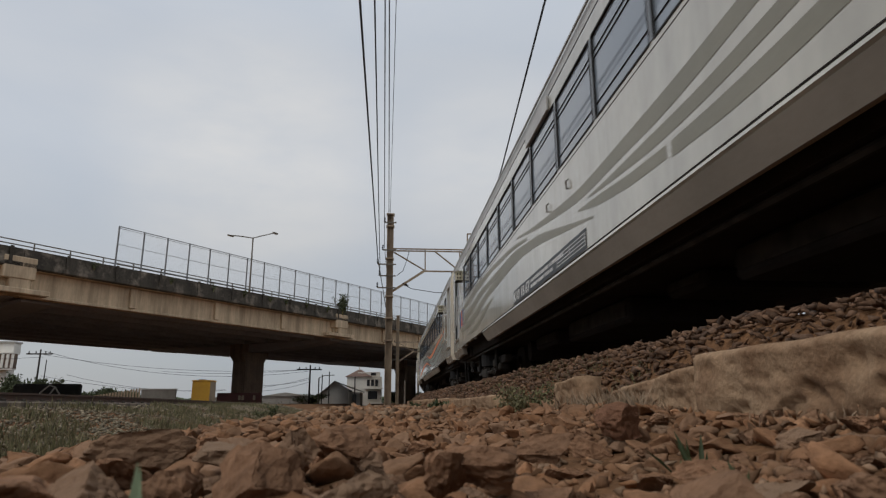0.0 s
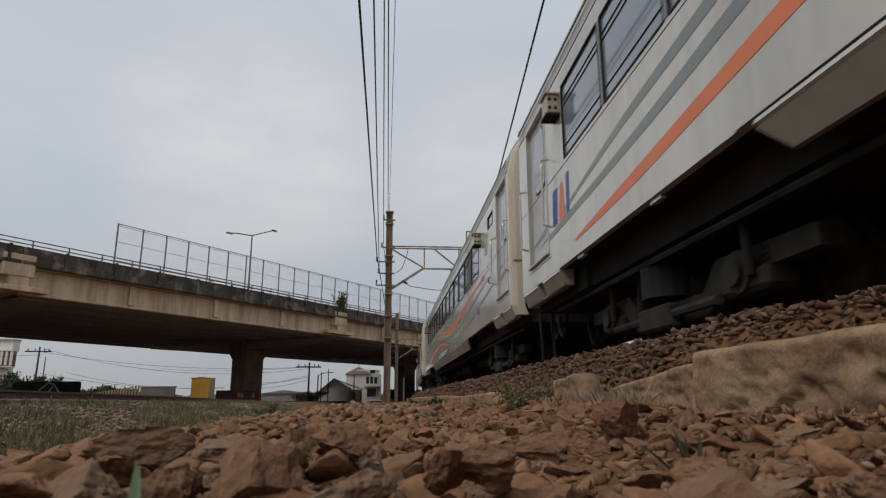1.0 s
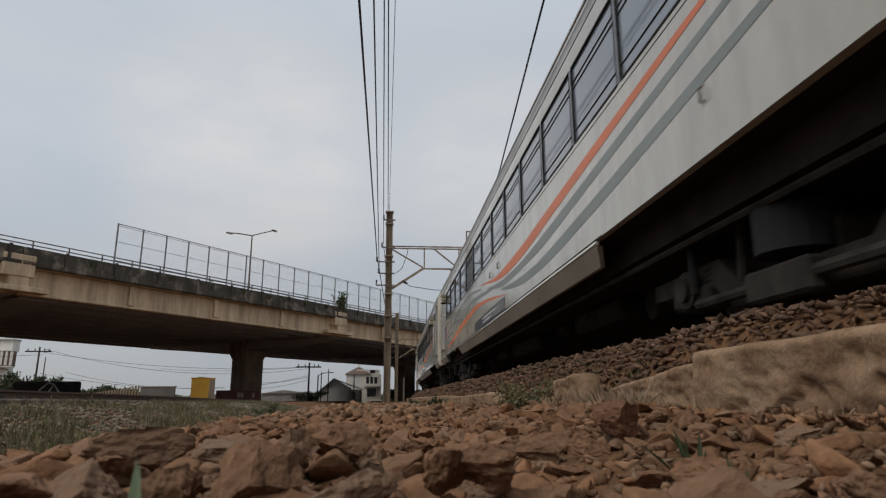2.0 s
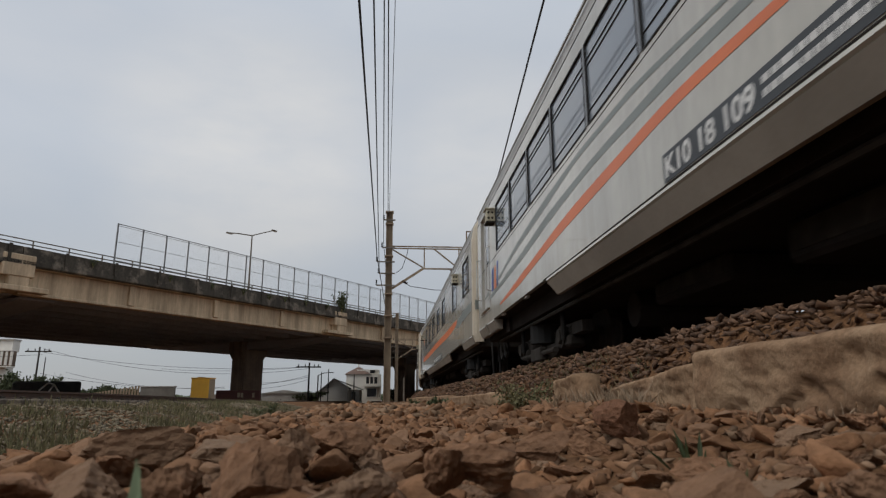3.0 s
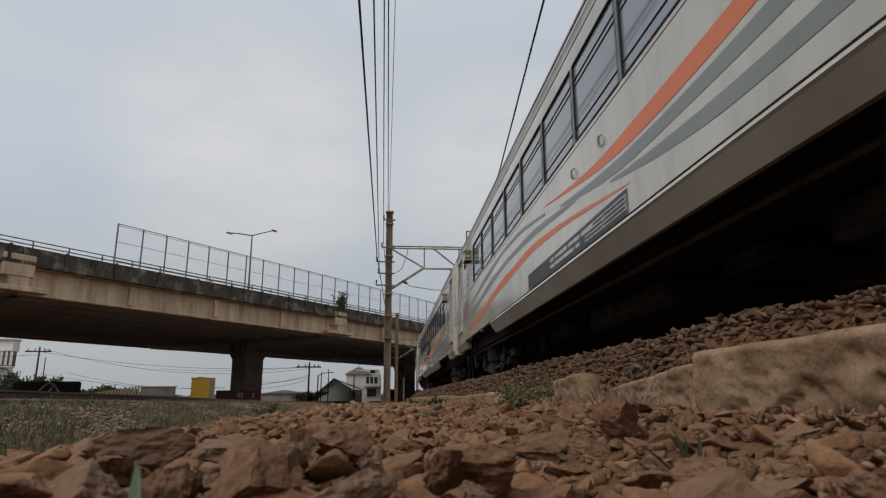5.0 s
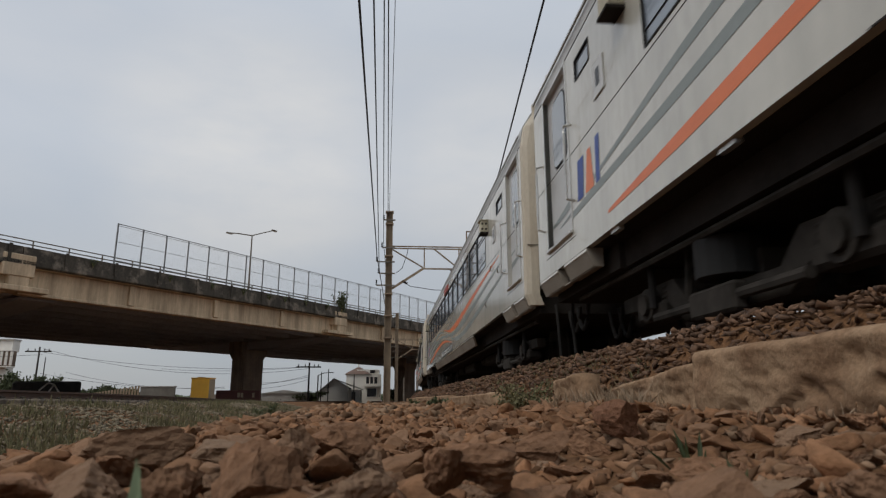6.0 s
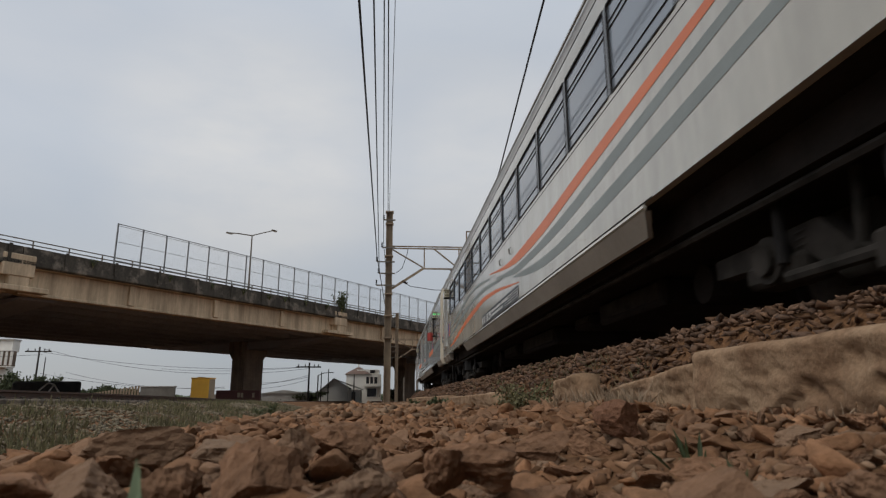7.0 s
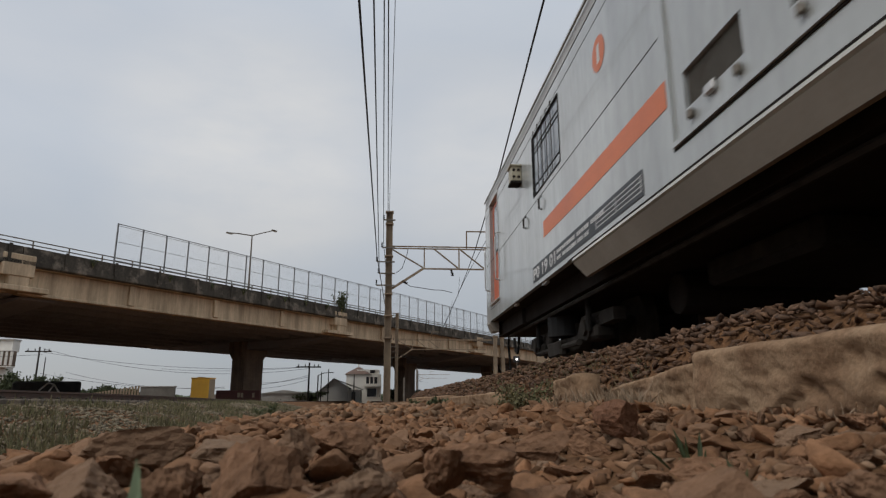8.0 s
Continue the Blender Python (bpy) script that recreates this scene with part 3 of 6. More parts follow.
for x, y, n in ((0.90, 2.5, 90), (0.88, 2.8, 90), (0.88, 2.2, 60), (0.88, 3.05, 90), (0.89, 2.65, 120), (0.88, 2.35, 100), (0.88, 1.75, 45), (0.88, 1.45, 40), (0.88, 1.05, 26), (0.88, 1.25, 30), (0.9, 3.9, 70)):
    tuft("dry_tuft", x, y, n * 2, 0.11 if y > 1.9 else 0.05, 0.10, M_DRY, "dry straw grass clinging to the kerb", 0.002)


def weeds_field():
    bm = bmesh.new()
    rnd = random.Random(3)
    for _ in range(20000):
        y = 4.6 + 26 * rnd.random() ** 1.4
        x = rnd.uniform(-6.3, -2.4)
        if noise.noise((x * 0.9, y * 0.5, 2)) < -0.05:
            continue
        h = rnd.uniform(0.07, 0.15) * (1.6 if rnd.random() < 0.08 else 1)
        blade(bm, (x, y, ground_z(x, y) - 0.01), (rnd.gauss(0, 0.03), rnd.gauss(0, 0.03)), h, rnd.uniform(0.005, 0.011))
    g = part("weeds", bm, M_WEED)
    tagged(g, "sparse green and straw weeds on the ballast bank", "weeds", kind="stuff")


weeds_field()


def shoulder_weeds():
    """Low weeds on the ballast shoulder."""
    rnd = random.Random(17)
    bm = bmesh.new()
    for _ in range(2600):
        s, u = 3.0 + 9 * rnd.random() ** 1.2, rnd.uniform(0.98, 1.55)
        if noise.noise((s * 1.3, u * 3.0, 6)) < 0.02:
            continue
        blade(bm, (u, s, ground_z(u, s) - 0.01), (rnd.gauss(0, 0.03), rnd.gauss(0, 0.03)), rnd.uniform(0.03, 0.075), rnd.uniform(0.002, 0.005))
    tagged(part("weeds", bm, M_WEED), "low straw coloured weeds on the ballast shoulder", "weeds", kind="stuff")


shoulder_weeds()

# ---------------------------------------------------------------- the flyover
BM = Matrix.Translation((-16.53, 41.57, 0)) @ Matrix.Rotation(radians(-34.97), 4, "Z")
DECK_W = 28.4
M_FENCE = mat("grey_painted_fence_steel", (0.30, 0.31, 0.32), (0.22, 0.22, 0.22), 4, 0.55, 0.3)


def girder_span(br, u0, u1):
    g = part("girder", B(-1.05, -0.62, u0, u1, 6.03, 7.44, bevel=0.03), M_CONC, br, "sandy concrete edge girder with dark streaks")
    bm = box(bmesh.new(), -1.12, -0.55, u0, u1, 5.96, 6.13, bevel=0.03)
    part("bottom_flange", bm, M_CONC, g)
    n = max(int((u1 - u0) / 6.4), 1)
    for i in range(n + 1):
        u = min(max(u0 + (u1 - u0) * i / n, u0 + 0.3), u1 - 0.3)
        part("stiffener", B(-0.64, -0.42, u - 0.22, u + 0.22, 6.15, 7.42, bevel=0.02), M_CONC, g)


def build_bridge():
    br = thing("flyover", "long weathered concrete road flyover crossing above the tracks", "bridge", BM, kind="")
    spans = [(-62, -34.2), (-33.8, -6.9), (-6.3, 21.0), (21.6, 49.3), (49.9, 77.5), (78, 108), (108.6, 140)]
    for u0, u1 in spans:
        girder_span(br, u0, u1)
        part("deck", B(-DECK_W, -0.25, u0 - 0.25, u1 + 0.25, 7.46, 7.78), M_CONC, br)
        for k, n in enumerate(np.linspace(-3.2, -DECK_W + 0.8, 9)):
            part("inner_girder", B(n - 0.25, n + 0.25, u0, u1, 5.98, 7.44), M_SOFFIT, br)
        bm = bmesh.new()
        for u in np.arange(u0 + 0.3, u1, (u1 - u0 - 0.6) / 3.999):
            box(bm, -DECK_W + 1, -1.1, u - 0.15, u + 0.15, 6.3, 7.42)
        part("cross_beams", bm, M_SOFFIT, br)
        # edge cornice and parapet in lengths
        part("cornice", extrude(bmesh.new(), [(-0.55, 7.47), (0.0, 7.50), (0.06, 7.56), (0.06, 7.78), (-0.24, 7.785)], "y", u0 - 0.27, u1 + 0.27), M_PARAPET, br)
        part("parapet", extrude(bmesh.new(), [(-0.30, 7.79), (0.0, 7.79), (-0.03, 8.5), (-0.01, 8.56), (-0.25, 8.56)], "y", u0 - 0.27, u1 + 0.27), M_PARAPET, br, "blackened mossy concrete parapet")
    for u in np.arange(-60, 138, 3.1):
        part("parapet_post", B(0.02, 0.085, u - 0.09, u + 0.09, 7.6, 8.62, bevel=0.012), M_PARAPET, br)
    for u in (-6.6, 21.3, 49.6, 77.8):
        bm = box(bmesh.new(), -1.3, 0.06, u - 1.0, u + 0.75, 6.85, 8.1, bevel=0.05)
        box(bm, -1.4, 0.12, u - 2.0, u + 1.6, 6.05, 6.35, bevel=0.04)
        box(bm, -1.3, 0.0, u - 0.55, u + 0.55, 6.3, 6.9, bevel=0.05)
        part("bearing_corbel", bm, M_CONC, br, "stained concrete bearing corbel under a joint")
        part("joint_diaphragm", B(-DECK_W + 0.3, -1.45, u - 0.45, u + 0.45, 6.0, 7.42), M_SOFFIT, br)
    # steel hand rail
    for z in (8.74, 8.98):
        part("hand_rail", rod(bmesh.new(), [(-0.12, -60, z), (-0.12, 140, z)], 0.035, 6), M_STEEL, br)
    rail_post = mesh_of(box(bmesh.new(), -0.15, -0.09, -0.03, 0.03, 8.54, 9.0), "rail_post", M_STEEL)
    for u in np.arange(-59.4, 138, 2.05):
        ob = new("rail_post", rail_post)
        ob.parent, ob.location = br, (0, u, 0)
    # mesh fence
    fp = bmesh.new()
    box(fp, -0.09, -0.03, -0.045, -0.012, 8.4, 11.2)
    box(fp, -0.09, -0.03, 0.012, 0.045, 8.4, 11.2)
    post = mesh_of(fp, "fence_post", M_FENCE)
    us = [-1.25 + 1.79 * i for i in range(72)]
    for u in us:
        ob = new("fence_post", post)
        ob.parent, ob.location = br, (0, u, 0)
    pn = bmesh.new()
    for z, h in ((11.17, 0.05), (11.05, 0.025), (10.0, 0.022), (8.78, 0.04)):
        box(pn, -0.075, -0.045, 0.05, 1.74, z - h / 2, z + h / 2)
    for i in range(1, 12):
        box(pn, -0.063, -0.057, 0.05 + i * 0.141 - 0.0012, 0.05 + i * 0.141 + 0.0012, 8.78, 11.1)
    for i in range(1, 16):
        box(pn, -0.063, -0.057, 0.05, 1.74, 8.78 + i * 0.145 - 0.0012, 8.78 + i * 0.145 + 0.0012)
    panel = mesh_of(pn, "mesh_panel", M_FENCE)
    for u in us[:-1]:
        ob = new("mesh_panel", panel)
        ob.parent, ob.location = br, (0, u, 0)
    # piers
    for u in (-31.5, -4.7, 22.4, 51.6, 79, 106):
        bm = bmesh.new()
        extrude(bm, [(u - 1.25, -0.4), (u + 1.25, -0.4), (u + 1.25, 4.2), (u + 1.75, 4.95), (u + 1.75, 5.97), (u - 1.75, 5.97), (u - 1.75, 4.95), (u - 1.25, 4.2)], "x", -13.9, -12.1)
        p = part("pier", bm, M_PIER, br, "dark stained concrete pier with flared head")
        bm = bmesh.new()
        extrude(bm, [(-DECK_W + 0.9, 5.97), (-1.5, 5.97), (-1.5, 5.85), (-9, 5.2), (-18, 5.2), (-DECK_W + 0.9, 5.9)], "y", u - 1.0, u + 1.0)
        part("crosshead", bm, M_SOFFIT, br)
    return br


bridge = build_bridge()
lamp = thing("street_lamp", "tall double armed street lamp on the flyover", "street lamp", BM)
part("pole", rod(bmesh.new(), [(-0.5, 10.3, 7.9), (-0.5, 10.3, 10.5), (-0.5, 10.3, 13.05)], 0.085, 8, 0.6), M_STEEL, lamp)
part("arm", rod(bmesh.new(), [(-0.5, 10.3, 13.05), (-0.5, 8.9, 12.9), (-0.5, 8.0, 12.75)], 0.045, 6), M_STEEL, lamp)
part("arm", rod(bmesh.new(), [(-0.5, 10.3, 13.05), (-0.5, 11.6, 13.6), (-0.5, 12.6, 14.0)], 0.045, 6), M_STEEL, lamp)
part("lamp_head", B(-0.6, -0.4, 7.75, 8.3, 12.68, 12.78, bevel=0.03), M_STEEL, lamp)
part("lamp_head", B(-0.6, -0.4, 12.4, 12.95, 13.92, 14.06, bevel=0.03), M_STEEL, lamp)
random.seed(9)
wb = BM @ Vector((0.05, 21.2, 8.0))
bush(wb.x, wb.y, wb.z, 0.75, 2.1, 900, "leafy weed tree rooted in the flyover joint", 0.09, 0.03)
for u in (-2.6, 3.0, 6.5, 9.4, 12.2, 14.0, 16.3, 18.8):
    wp = BM @ Vector((0.06, u + random.uniform(-0.5, 0.5), 8.05))
    bush(wp.x, wp.y, wp.z, 0.28, random.uniform(0.4, 0.8), 110, "dusty weed growing on the flyover parapet", 0.05, 0.012)


# ---------------------------------------------------------------- catenary
def insulator(bm, p, q, r=0.055, n=5):
    p, q = Vector(p), Vector(q)
    rod(bm, [p, q], r * 0.4, 6)
    for i in range(n):
        c = p.lerp(q, (i + 0.5) / n)
        cyl(bm, c, q - p, r, (q - p).length / n * 0.45, 8)


def build_mast(m, label, boom=4.6, top=7.95, boxed=True, group=""):
    ms = thing("catenary_mast", label, "catenary mast", m, group)
    bm = bmesh.new()
    for x in (-0.14, 0.11):
        box(bm, x, x + 0.03, -0.14, 0.14, -0.1, top, bevel=0.004)
    box(bm, -0.14, 0.14, -0.012, 0.012, -0.1, top)
    post = part("post", bm, M_MAST, ms, "rust stained steel post")
    for z in (top - 0.02, 7.4, 6.0, 4.4, 3.5, 2.6):
        if z < top:
            part("clamp_band", B(-0.17, 0.17, -0.16, 0.16, z - 0.03, z + 0.03, bevel=0.008), M_MAST, post)
    for z in (6.45, 6.36):
        part("top_chord", bar(bmesh.new(), (0.1, 0, z), (boom, 0, z), 0.05, 0.05), M_MAST, ms)
    part("bottom_chord", bar(bmesh.new(), (1.43, 0, 5.5), (boom - 0.6, 0, 5.5), 0.06, 0.06), M_MAST, ms)
    part("strut", bar(bmesh.new(), (0.1, 0, 4.62), (1.43, 0, 5.5), 0.09, 0.09), M_MAST, ms)
    for a, b in (((0.15, 6.3), (1.43, 5.55)), ((1.9, 6.35), (2.9, 5.55)), ((3.0, 6.35), (4.0, 5.55))):
        part("diagonal", bar(bmesh.new(), (a[0], 0, a[1]), (b[0], 0, b[1]), 0.07, 0.05), M_MAST, ms)
    for x in (1.48, 2.95):
        part("upright", bar(bmesh.new(), (x, 0, 5.5), (x, 0, 6.4), 0.05, 0.05), M_MAST, ms)
    bm = bmesh.new()
    bar(bm, (3.28, 0, 6.4), (3.28, 0, 7.15), 0.05, 0.05)
    bar(bm, (3.28, 0, 7.15), (4.2, 0, 7.15), 0.05, 0.05)
    part("top_bracket", bm, M_MAST, ms)
    for z, w in ((7.55, 0.24), (6.35, 0.3), (5.74, 0.5), (5.25, 0.42), (4.75, 0.5)):
        arm = part("side_arm", bar(bmesh.new(), (-w, -0.16, z), (0.25, -0.16, z), 0.05, 0.05), M_STEEL, ms)
        bm = bmesh.new()
        insulator(bm, (-w, -0.16, z), (-w, -0.16, z + 0.22), 0.04, 3)
        part("insulator", bm, M_UNDER, arm)
    bm = bmesh.new()
    rod(bm, [(0.3, 0, 5.3), (0.55, 0, 5.5), (0.75, 0, 6.1), (0.8, 0, 6.35)], 0.014, 5)
    rod(bm, [(0.55, 0, 4.95), (0.9, 0, 4.75), (1.9, 0, 4.6), (2.2, 0, 4.6), (2.65, 0, 4.5)], 0.014, 5)
    part("jumper_wire", bm, M_WIRE, ms)
    bm = bmesh.new()
    insulator(bm, (2.62, 0, 5.48), (2.68, 0, 5.2), 0.06, 4)
    insulator(bm, (0.55, 0, 4.97), (0.78, 0, 4.86), 0.06, 4)
    part("insulator", bm, M_UNDER, ms)
    return ms


build_mast(pose(-0.03, 26, 0.0, 0, 0, 0), "rust stained steel catenary mast with a latticed boom", group="catenary masts")
# more masts along the curve
for x, y, turn, reach, top in ((0.79, 60, 0, 9.0, 8.9), (7.1, 158, -8, 8.0, 7.95)):
    build_mast(pose(x, y, -0.7 if y < 100 else -0.1, 0, 0, turn), "pale stained catenary mast further along the curve", reach, top, group="catenary masts")
for x, y, lean in ((11.4, 68.0, 0.8), (12.45, 68.4, -1.6)):
    m = thing("catenary_post", "plain concrete catenary post beside the track", "post", pose(x, y, 0, 0, lean, 0), "far posts")
    part("post", B(-0.2, 0.2, -0.2, 0.2, -0.1, 6.75, bevel=0.03), M_MAST, m)
    part("cap", B(-0.26, 0.26, -0.26, 0.26, 6.75, 6.9, bevel=0.02), M_MAST, m)
    part("collar", B(-0.24, 0.24, -0.24, 0.24, 4.6, 4.75, bevel=0.02), M_MAST, m)
for x, y, h in ((1.01, 40, 1.5), (4.2, 90, 4.2)):
    t2 = thing("marker_post", "short slim grey lineside post", "post", pose(x, y, 0))
    part("post", rod(bmesh.new(), [(0, 0, -0.1), (0, 0, h)], 0.06, 8), M_STEEL, t2)


sg = thing("signal_lamp", "small lit white signal lamp on a short post", "signal lamp", pose(12.15, 60, 0))
part("post", rod(bmesh.new(), [(0, 0, -0.1), (0, 0, 3.7)], 0.05, 6), M_STEEL, sg)
part("housing", B(-0.3, 0.3, 0.0, 0.2, 3.6, 4.2, bevel=0.04), M_WIRE, sg)
M_LAMPLIT = bpy.data.materials.new("lit_lamp_glass")
M_LAMPLIT.use_nodes = True
M_LAMPLIT.node_tree.nodes["Principled BSDF"].inputs["Emission Color"].default_value = (1, 0.98, 0.92, 1)
M_LAMPLIT.node_tree.nodes["Principled BSDF"].inputs["Emission Strength"].default_value = 1.5
part("lens", cyl(bmesh.new(), (0, -0.02, 3.9), (0, 1, 0), 0.12, 0.05, 14), M_LAMPLIT, sg)


def wire(name, pts, r, label):
    ob = part(name, rod(bmesh.new(), pts, r, 5), M_WIRE)
    return tagged(ob, label, "cable")


def sag(p, q, n=14, drop=0.25):
    p, q = Vector(p), Vector(q)
    return [p.lerp(q, i / n) - Vector((0, 0, drop * 4 * (i / n) * (1 - i / n))) for i in range(n + 1)]


for x0, x1, z, r in ((-0.57, -0.53, 5.96, 0.020), (-0.33, -0.43, 5.47, 0.013), (-0.16, -0.27, 6.6, 0.012), (-0.09, -0.1, 7.7, 0.014), (0.02, -0.05, 7.75, 0.008)):
    z0 = z
    wire("feeder_wire", [Vector((x0 * (z0 - 0.12) / 6.38, -30, z0)), Vector((x0 * (z0 - 0.12) / 6.38, 9.2 * (z0 - 0.12) / 6.38, z0)), Vector((x1, 25.84, z0))], r, "black overhead feeder wire strung past the mast")
    x, y = 0.3, 60.0
    wire("feeder_wire", sag((x1, 25.84, z0), (x, y, z0), 12, 0.2), r, "black overhead feeder wire strung past the mast")
wire("messenger_wire", [(1.0, -8, 6.34), (2.37, 8.68, 6.3), (2.98, 16.23, 6.3), (3.27, 20.92, 6.3), (3.6, 26, 6.3)], 0.019, "black catenary messenger wire above the track")
x, y, a = on_track(60)
wire("messenger_wire", sag((3.6, 26, 6.3), (x, y, 6.3), 12, 0.3), 0.016, "black catenary messenger wire above the track")
wire("contact_wire", [(3.0, -8, 5.15), (2.9, 8, 5.15), (3.2, 26, 5.15), (3.8, 44, 5.15), (x, y, 5.15)], 0.010, "thin copper contact wire above the track")
for f in (0.15, 0.35, 0.55, 0.75):
    p = Vector((3.3, 26, 6.3)).lerp(Vector((x, y, 6.3)), f) - Vector((0, 0, 1.2 * f * (1 - f)))
    wire("dropper", [p, (p.x - 0.1, p.y, 5.15)], 0.008, "thin catenary dropper wire")


# ---------------------------------------------------------------- distant town
M_WHITE = mat("dirty_white_render", (0.78, 0.75, 0.69), (0.66, 0.63, 0.57), 0.6, 0.9, grain=0.06)
M_GREYWALL = mat("grey_render", (0.60, 0.59, 0.56), (0.5, 0.49, 0.46), 0.5, 0.9)
M_TILE = mat("brown_roof_tiles", (0.17, 0.11, 0.085), (0.12, 0.08, 0.065), 1.2, 0.85)
M_SHEET = mat("grey_roof_sheet", (0.468, 0.455, 0.429), (0.364, 0.351, 0.325), 0.8, 0.6)
M_DARKWIN = mat("dark_window", (0.03, 0.03, 0.035), None, 2, 0.25)
M_YELLOW = mat("yellow_cabinet_paint", (0.80, 0.44, 0.05), (0.70, 0.36, 0.045), 1.0, 0.5, grain=0.05)
M_REDWALL = mat("dull_red_painted_wall", (0.13, 0.045, 0.04), (0.09, 0.04, 0.035), 0.6, 0.85)
M_TANWALL = mat("tan_panel_fence", (0.36, 0.28, 0.19), (0.27, 0.2, 0.14), 1.2, 0.85)
M_POLE = mat("dark_tarred_pole", (0.05, 0.042, 0.036), None, 2, 0.8)
M_BLACKWALL = mat("black_tarp_wall", (0.045, 0.043, 0.042), (0.075, 0.07, 0.063), 1, 0.9)


def house_window(h, x0, x1, z0, z1, y):
    w = part("window", B(x0, x1, y - 0.05, y + 0.02, z0, z1), M_DARKWIN, h)
    t = (x1 - x0) * 0.08
    bm = box(bmesh.new(), x0 - t, x0, y - 0.09, y, z0 - t, z1 + t)
    box(bm, x1, x1 + t, y - 0.09, y, z0 - t, z1 + t)
    box(bm, x0, x1, y - 0.09, y, z1, z1 + t)
    box(bm, x0, x1, y - 0.09, y, z0 - t, z0)
    part("frame", bm, M_WHITE, w)


def build_town():
    # white block with barred openings
    h = thing("white_building", "white rendered block with a barred upper opening", "building", pose(-48.3, 80, 0))
    part("wall", B(-9, 3.4, 0, 1.5, -0.3, 5.95), M_WHITE, h)
    part("upper_wall", B(-9, 3.8, 0, 1.5, 5.97, 7.3), M_WHITE, h)
    part("roof", B(-9.2, 3.9, -0.2, 1.6, 7.3, 7.45), M_SHEET, h)
    b = part("balcony", B(-6, 4.4, -0.7, -0.02, 4.2, 5.95), M_PIER, h, "barred projecting balcony")
    for i in range(19):
        part("bar", B(4.10 - i * 0.56, 4.40 - i * 0.56, -0.8, -0.7, 4.3, 5.9), M_WHITE, b)
    part("rim", B(-6, 4.42, -0.82, -0.0, 5.96, 6.1), M_WHITE, b)
    part("rim", B(-6, 4.42, -0.82, -0.0, 4.1, 4.22), M_WHITE, b)
    part("lower_band", B(-9, 2.4, -0.12, -0.02, 1.6, 3.4), M_TANWALL, h)
    # black wall with white frame
    w = thing("tarp_wall", "low black tarpaulin covered wall", "wall", pose(0, 60, 0))
    part("wall", B(-33, -27.3, 0, 0.6, -0.3, 1.9, bevel=0.15), M_BLACKWALL, w)
    f = thing("trestle", "white metal trestle leaning by the wall", "trestle", pose(-29.3, 59.4, 0))
    bm = bmesh.new()
    for p, q in (((-0.5, 0, 0.5), (0.2, 0, 1.6)), ((0.2, 0, 1.6), (0.9, 0, 0.6)), ((-1.0, 0, 1.1), (-0.3, 0, 1.75)), ((-0.3, 0, 1.75), (0.2, 0, 1.6)), ((-1.0, 0, 1.1), (-0.5, 0, 0.3))):
        bar(bm, p, q, 0.1, 0.1)
    part("tubes", bm, M_WHITE, f)
    # tan fence, grey wall, red wall
    t = thing("panel_fence", "tan panelled boundary fence", "fence", pose(-34.7, 80, 0, 0, 0, 3))
    for i in range(16):
        z = 1.15 + 0.8 * i / 15
        part("panel", B(i * 0.33, i * 0.33 + 0.21, 0, 0.06, -0.2, z), M_TANWALL, t)
    g = thing("grey_wall", "grey concrete boundary wall", "wall", pose(-29.4, 80.2, 0))
    part("wall", B(0, 4.0, 0, 0.3, -0.3, 1.8), mat("dull_grey_concrete", (0.24, 0.225, 0.2), (0.18, 0.17, 0.15), 1.1, 0.9), g)
    part("coping", B(-0.1, 4.1, -0.05, 0.35, 1.8, 1.92), M_SHEET, g)
    r = thing("red_wall", "dull red low wall with pale faded marks", "wall", pose(-15.4, 60, 0))
    part("wall", B(0, 3.9, 0, 0.4, -0.3, 1.08, bevel=0.05), M_REDWALL, r)
    for x in (1.9, 2.2, 3.2):
        part("faded_mark", B(x, x + 0.22, -0.02, 0.0, 0.45, 0.85), M_TANWALL, r)
    # yellow cabinet
    y = thing("yellow_cabinet", "yellow painted equipment cabinet beside the second track", "cabinet", pose(-14.1, 48, 0, 0, 0, -6))
    part("body", B(0, 1.3, 0, 1.1, -0.1, 1.72, bevel=0.02), M_YELLOW, y)
    part("side_panel", B(1.3, 1.33, 0.03, 1.07, 0.0, 1.68), M_TANWALL, y)
    part("roof", B(-0.05, 1.36, -0.06, 1.15, 1.72, 1.79, bevel=0.02), M_YELLOW, y)
    part("vent_cap", B(0.3, 0.75, 0.3, 0.7, 1.79, 1.86, bevel=0.02), M_TANWALL, y)
    part("door", B(0.08, 1.22, -0.03, 0.0, 0.1, 1.6, bevel=0.008), M_YELLOW, y)
    # gabled grey house
    h = thing("gabled_house", "grey gabled house with a sheet roof", "house", pose(-10.4, 100, 0))
    part("wall", extrude(bmesh.new(), [(0, -0.3), (4.3, -0.3), (4.3, 2.2), (2.2, 3.35), (0, 1.4)], "y", 0, 10), M_GREYWALL, h)
    part("roof", extrude(bmesh.new(), [(2.0, 3.35), (2.2, 3.5), (6.4, 1.95), (6.4, 1.8), (2.2, 3.3)], "y", -0.3, 10), M_SHEET, h)
    part("porch_wall", B(4.32, 6.1, 0.4, 10, -0.3, 1.8), M_WHITE, h)
    part("door", B(4.9, 5.5, 0.33, 0.42, -0.3, 1.5), M_DARKWIN, h)
    part("porch_post", B(4.35, 4.5, -0.1, 0.1, -0.3, 1.9), M_WHITE, h)
    part("roof", extrude(bmesh.new(), [(-0.2, 1.35), (-0.2, 1.5), (2.2, 3.5), (2.2, 3.35)], "y", -0.3, 10), M_SHEET, h)
    # white house with a cupola
    h = thing("white_house", "white two storey house with a tiled hip roof", "house", pose(-7.1, 112, 0))
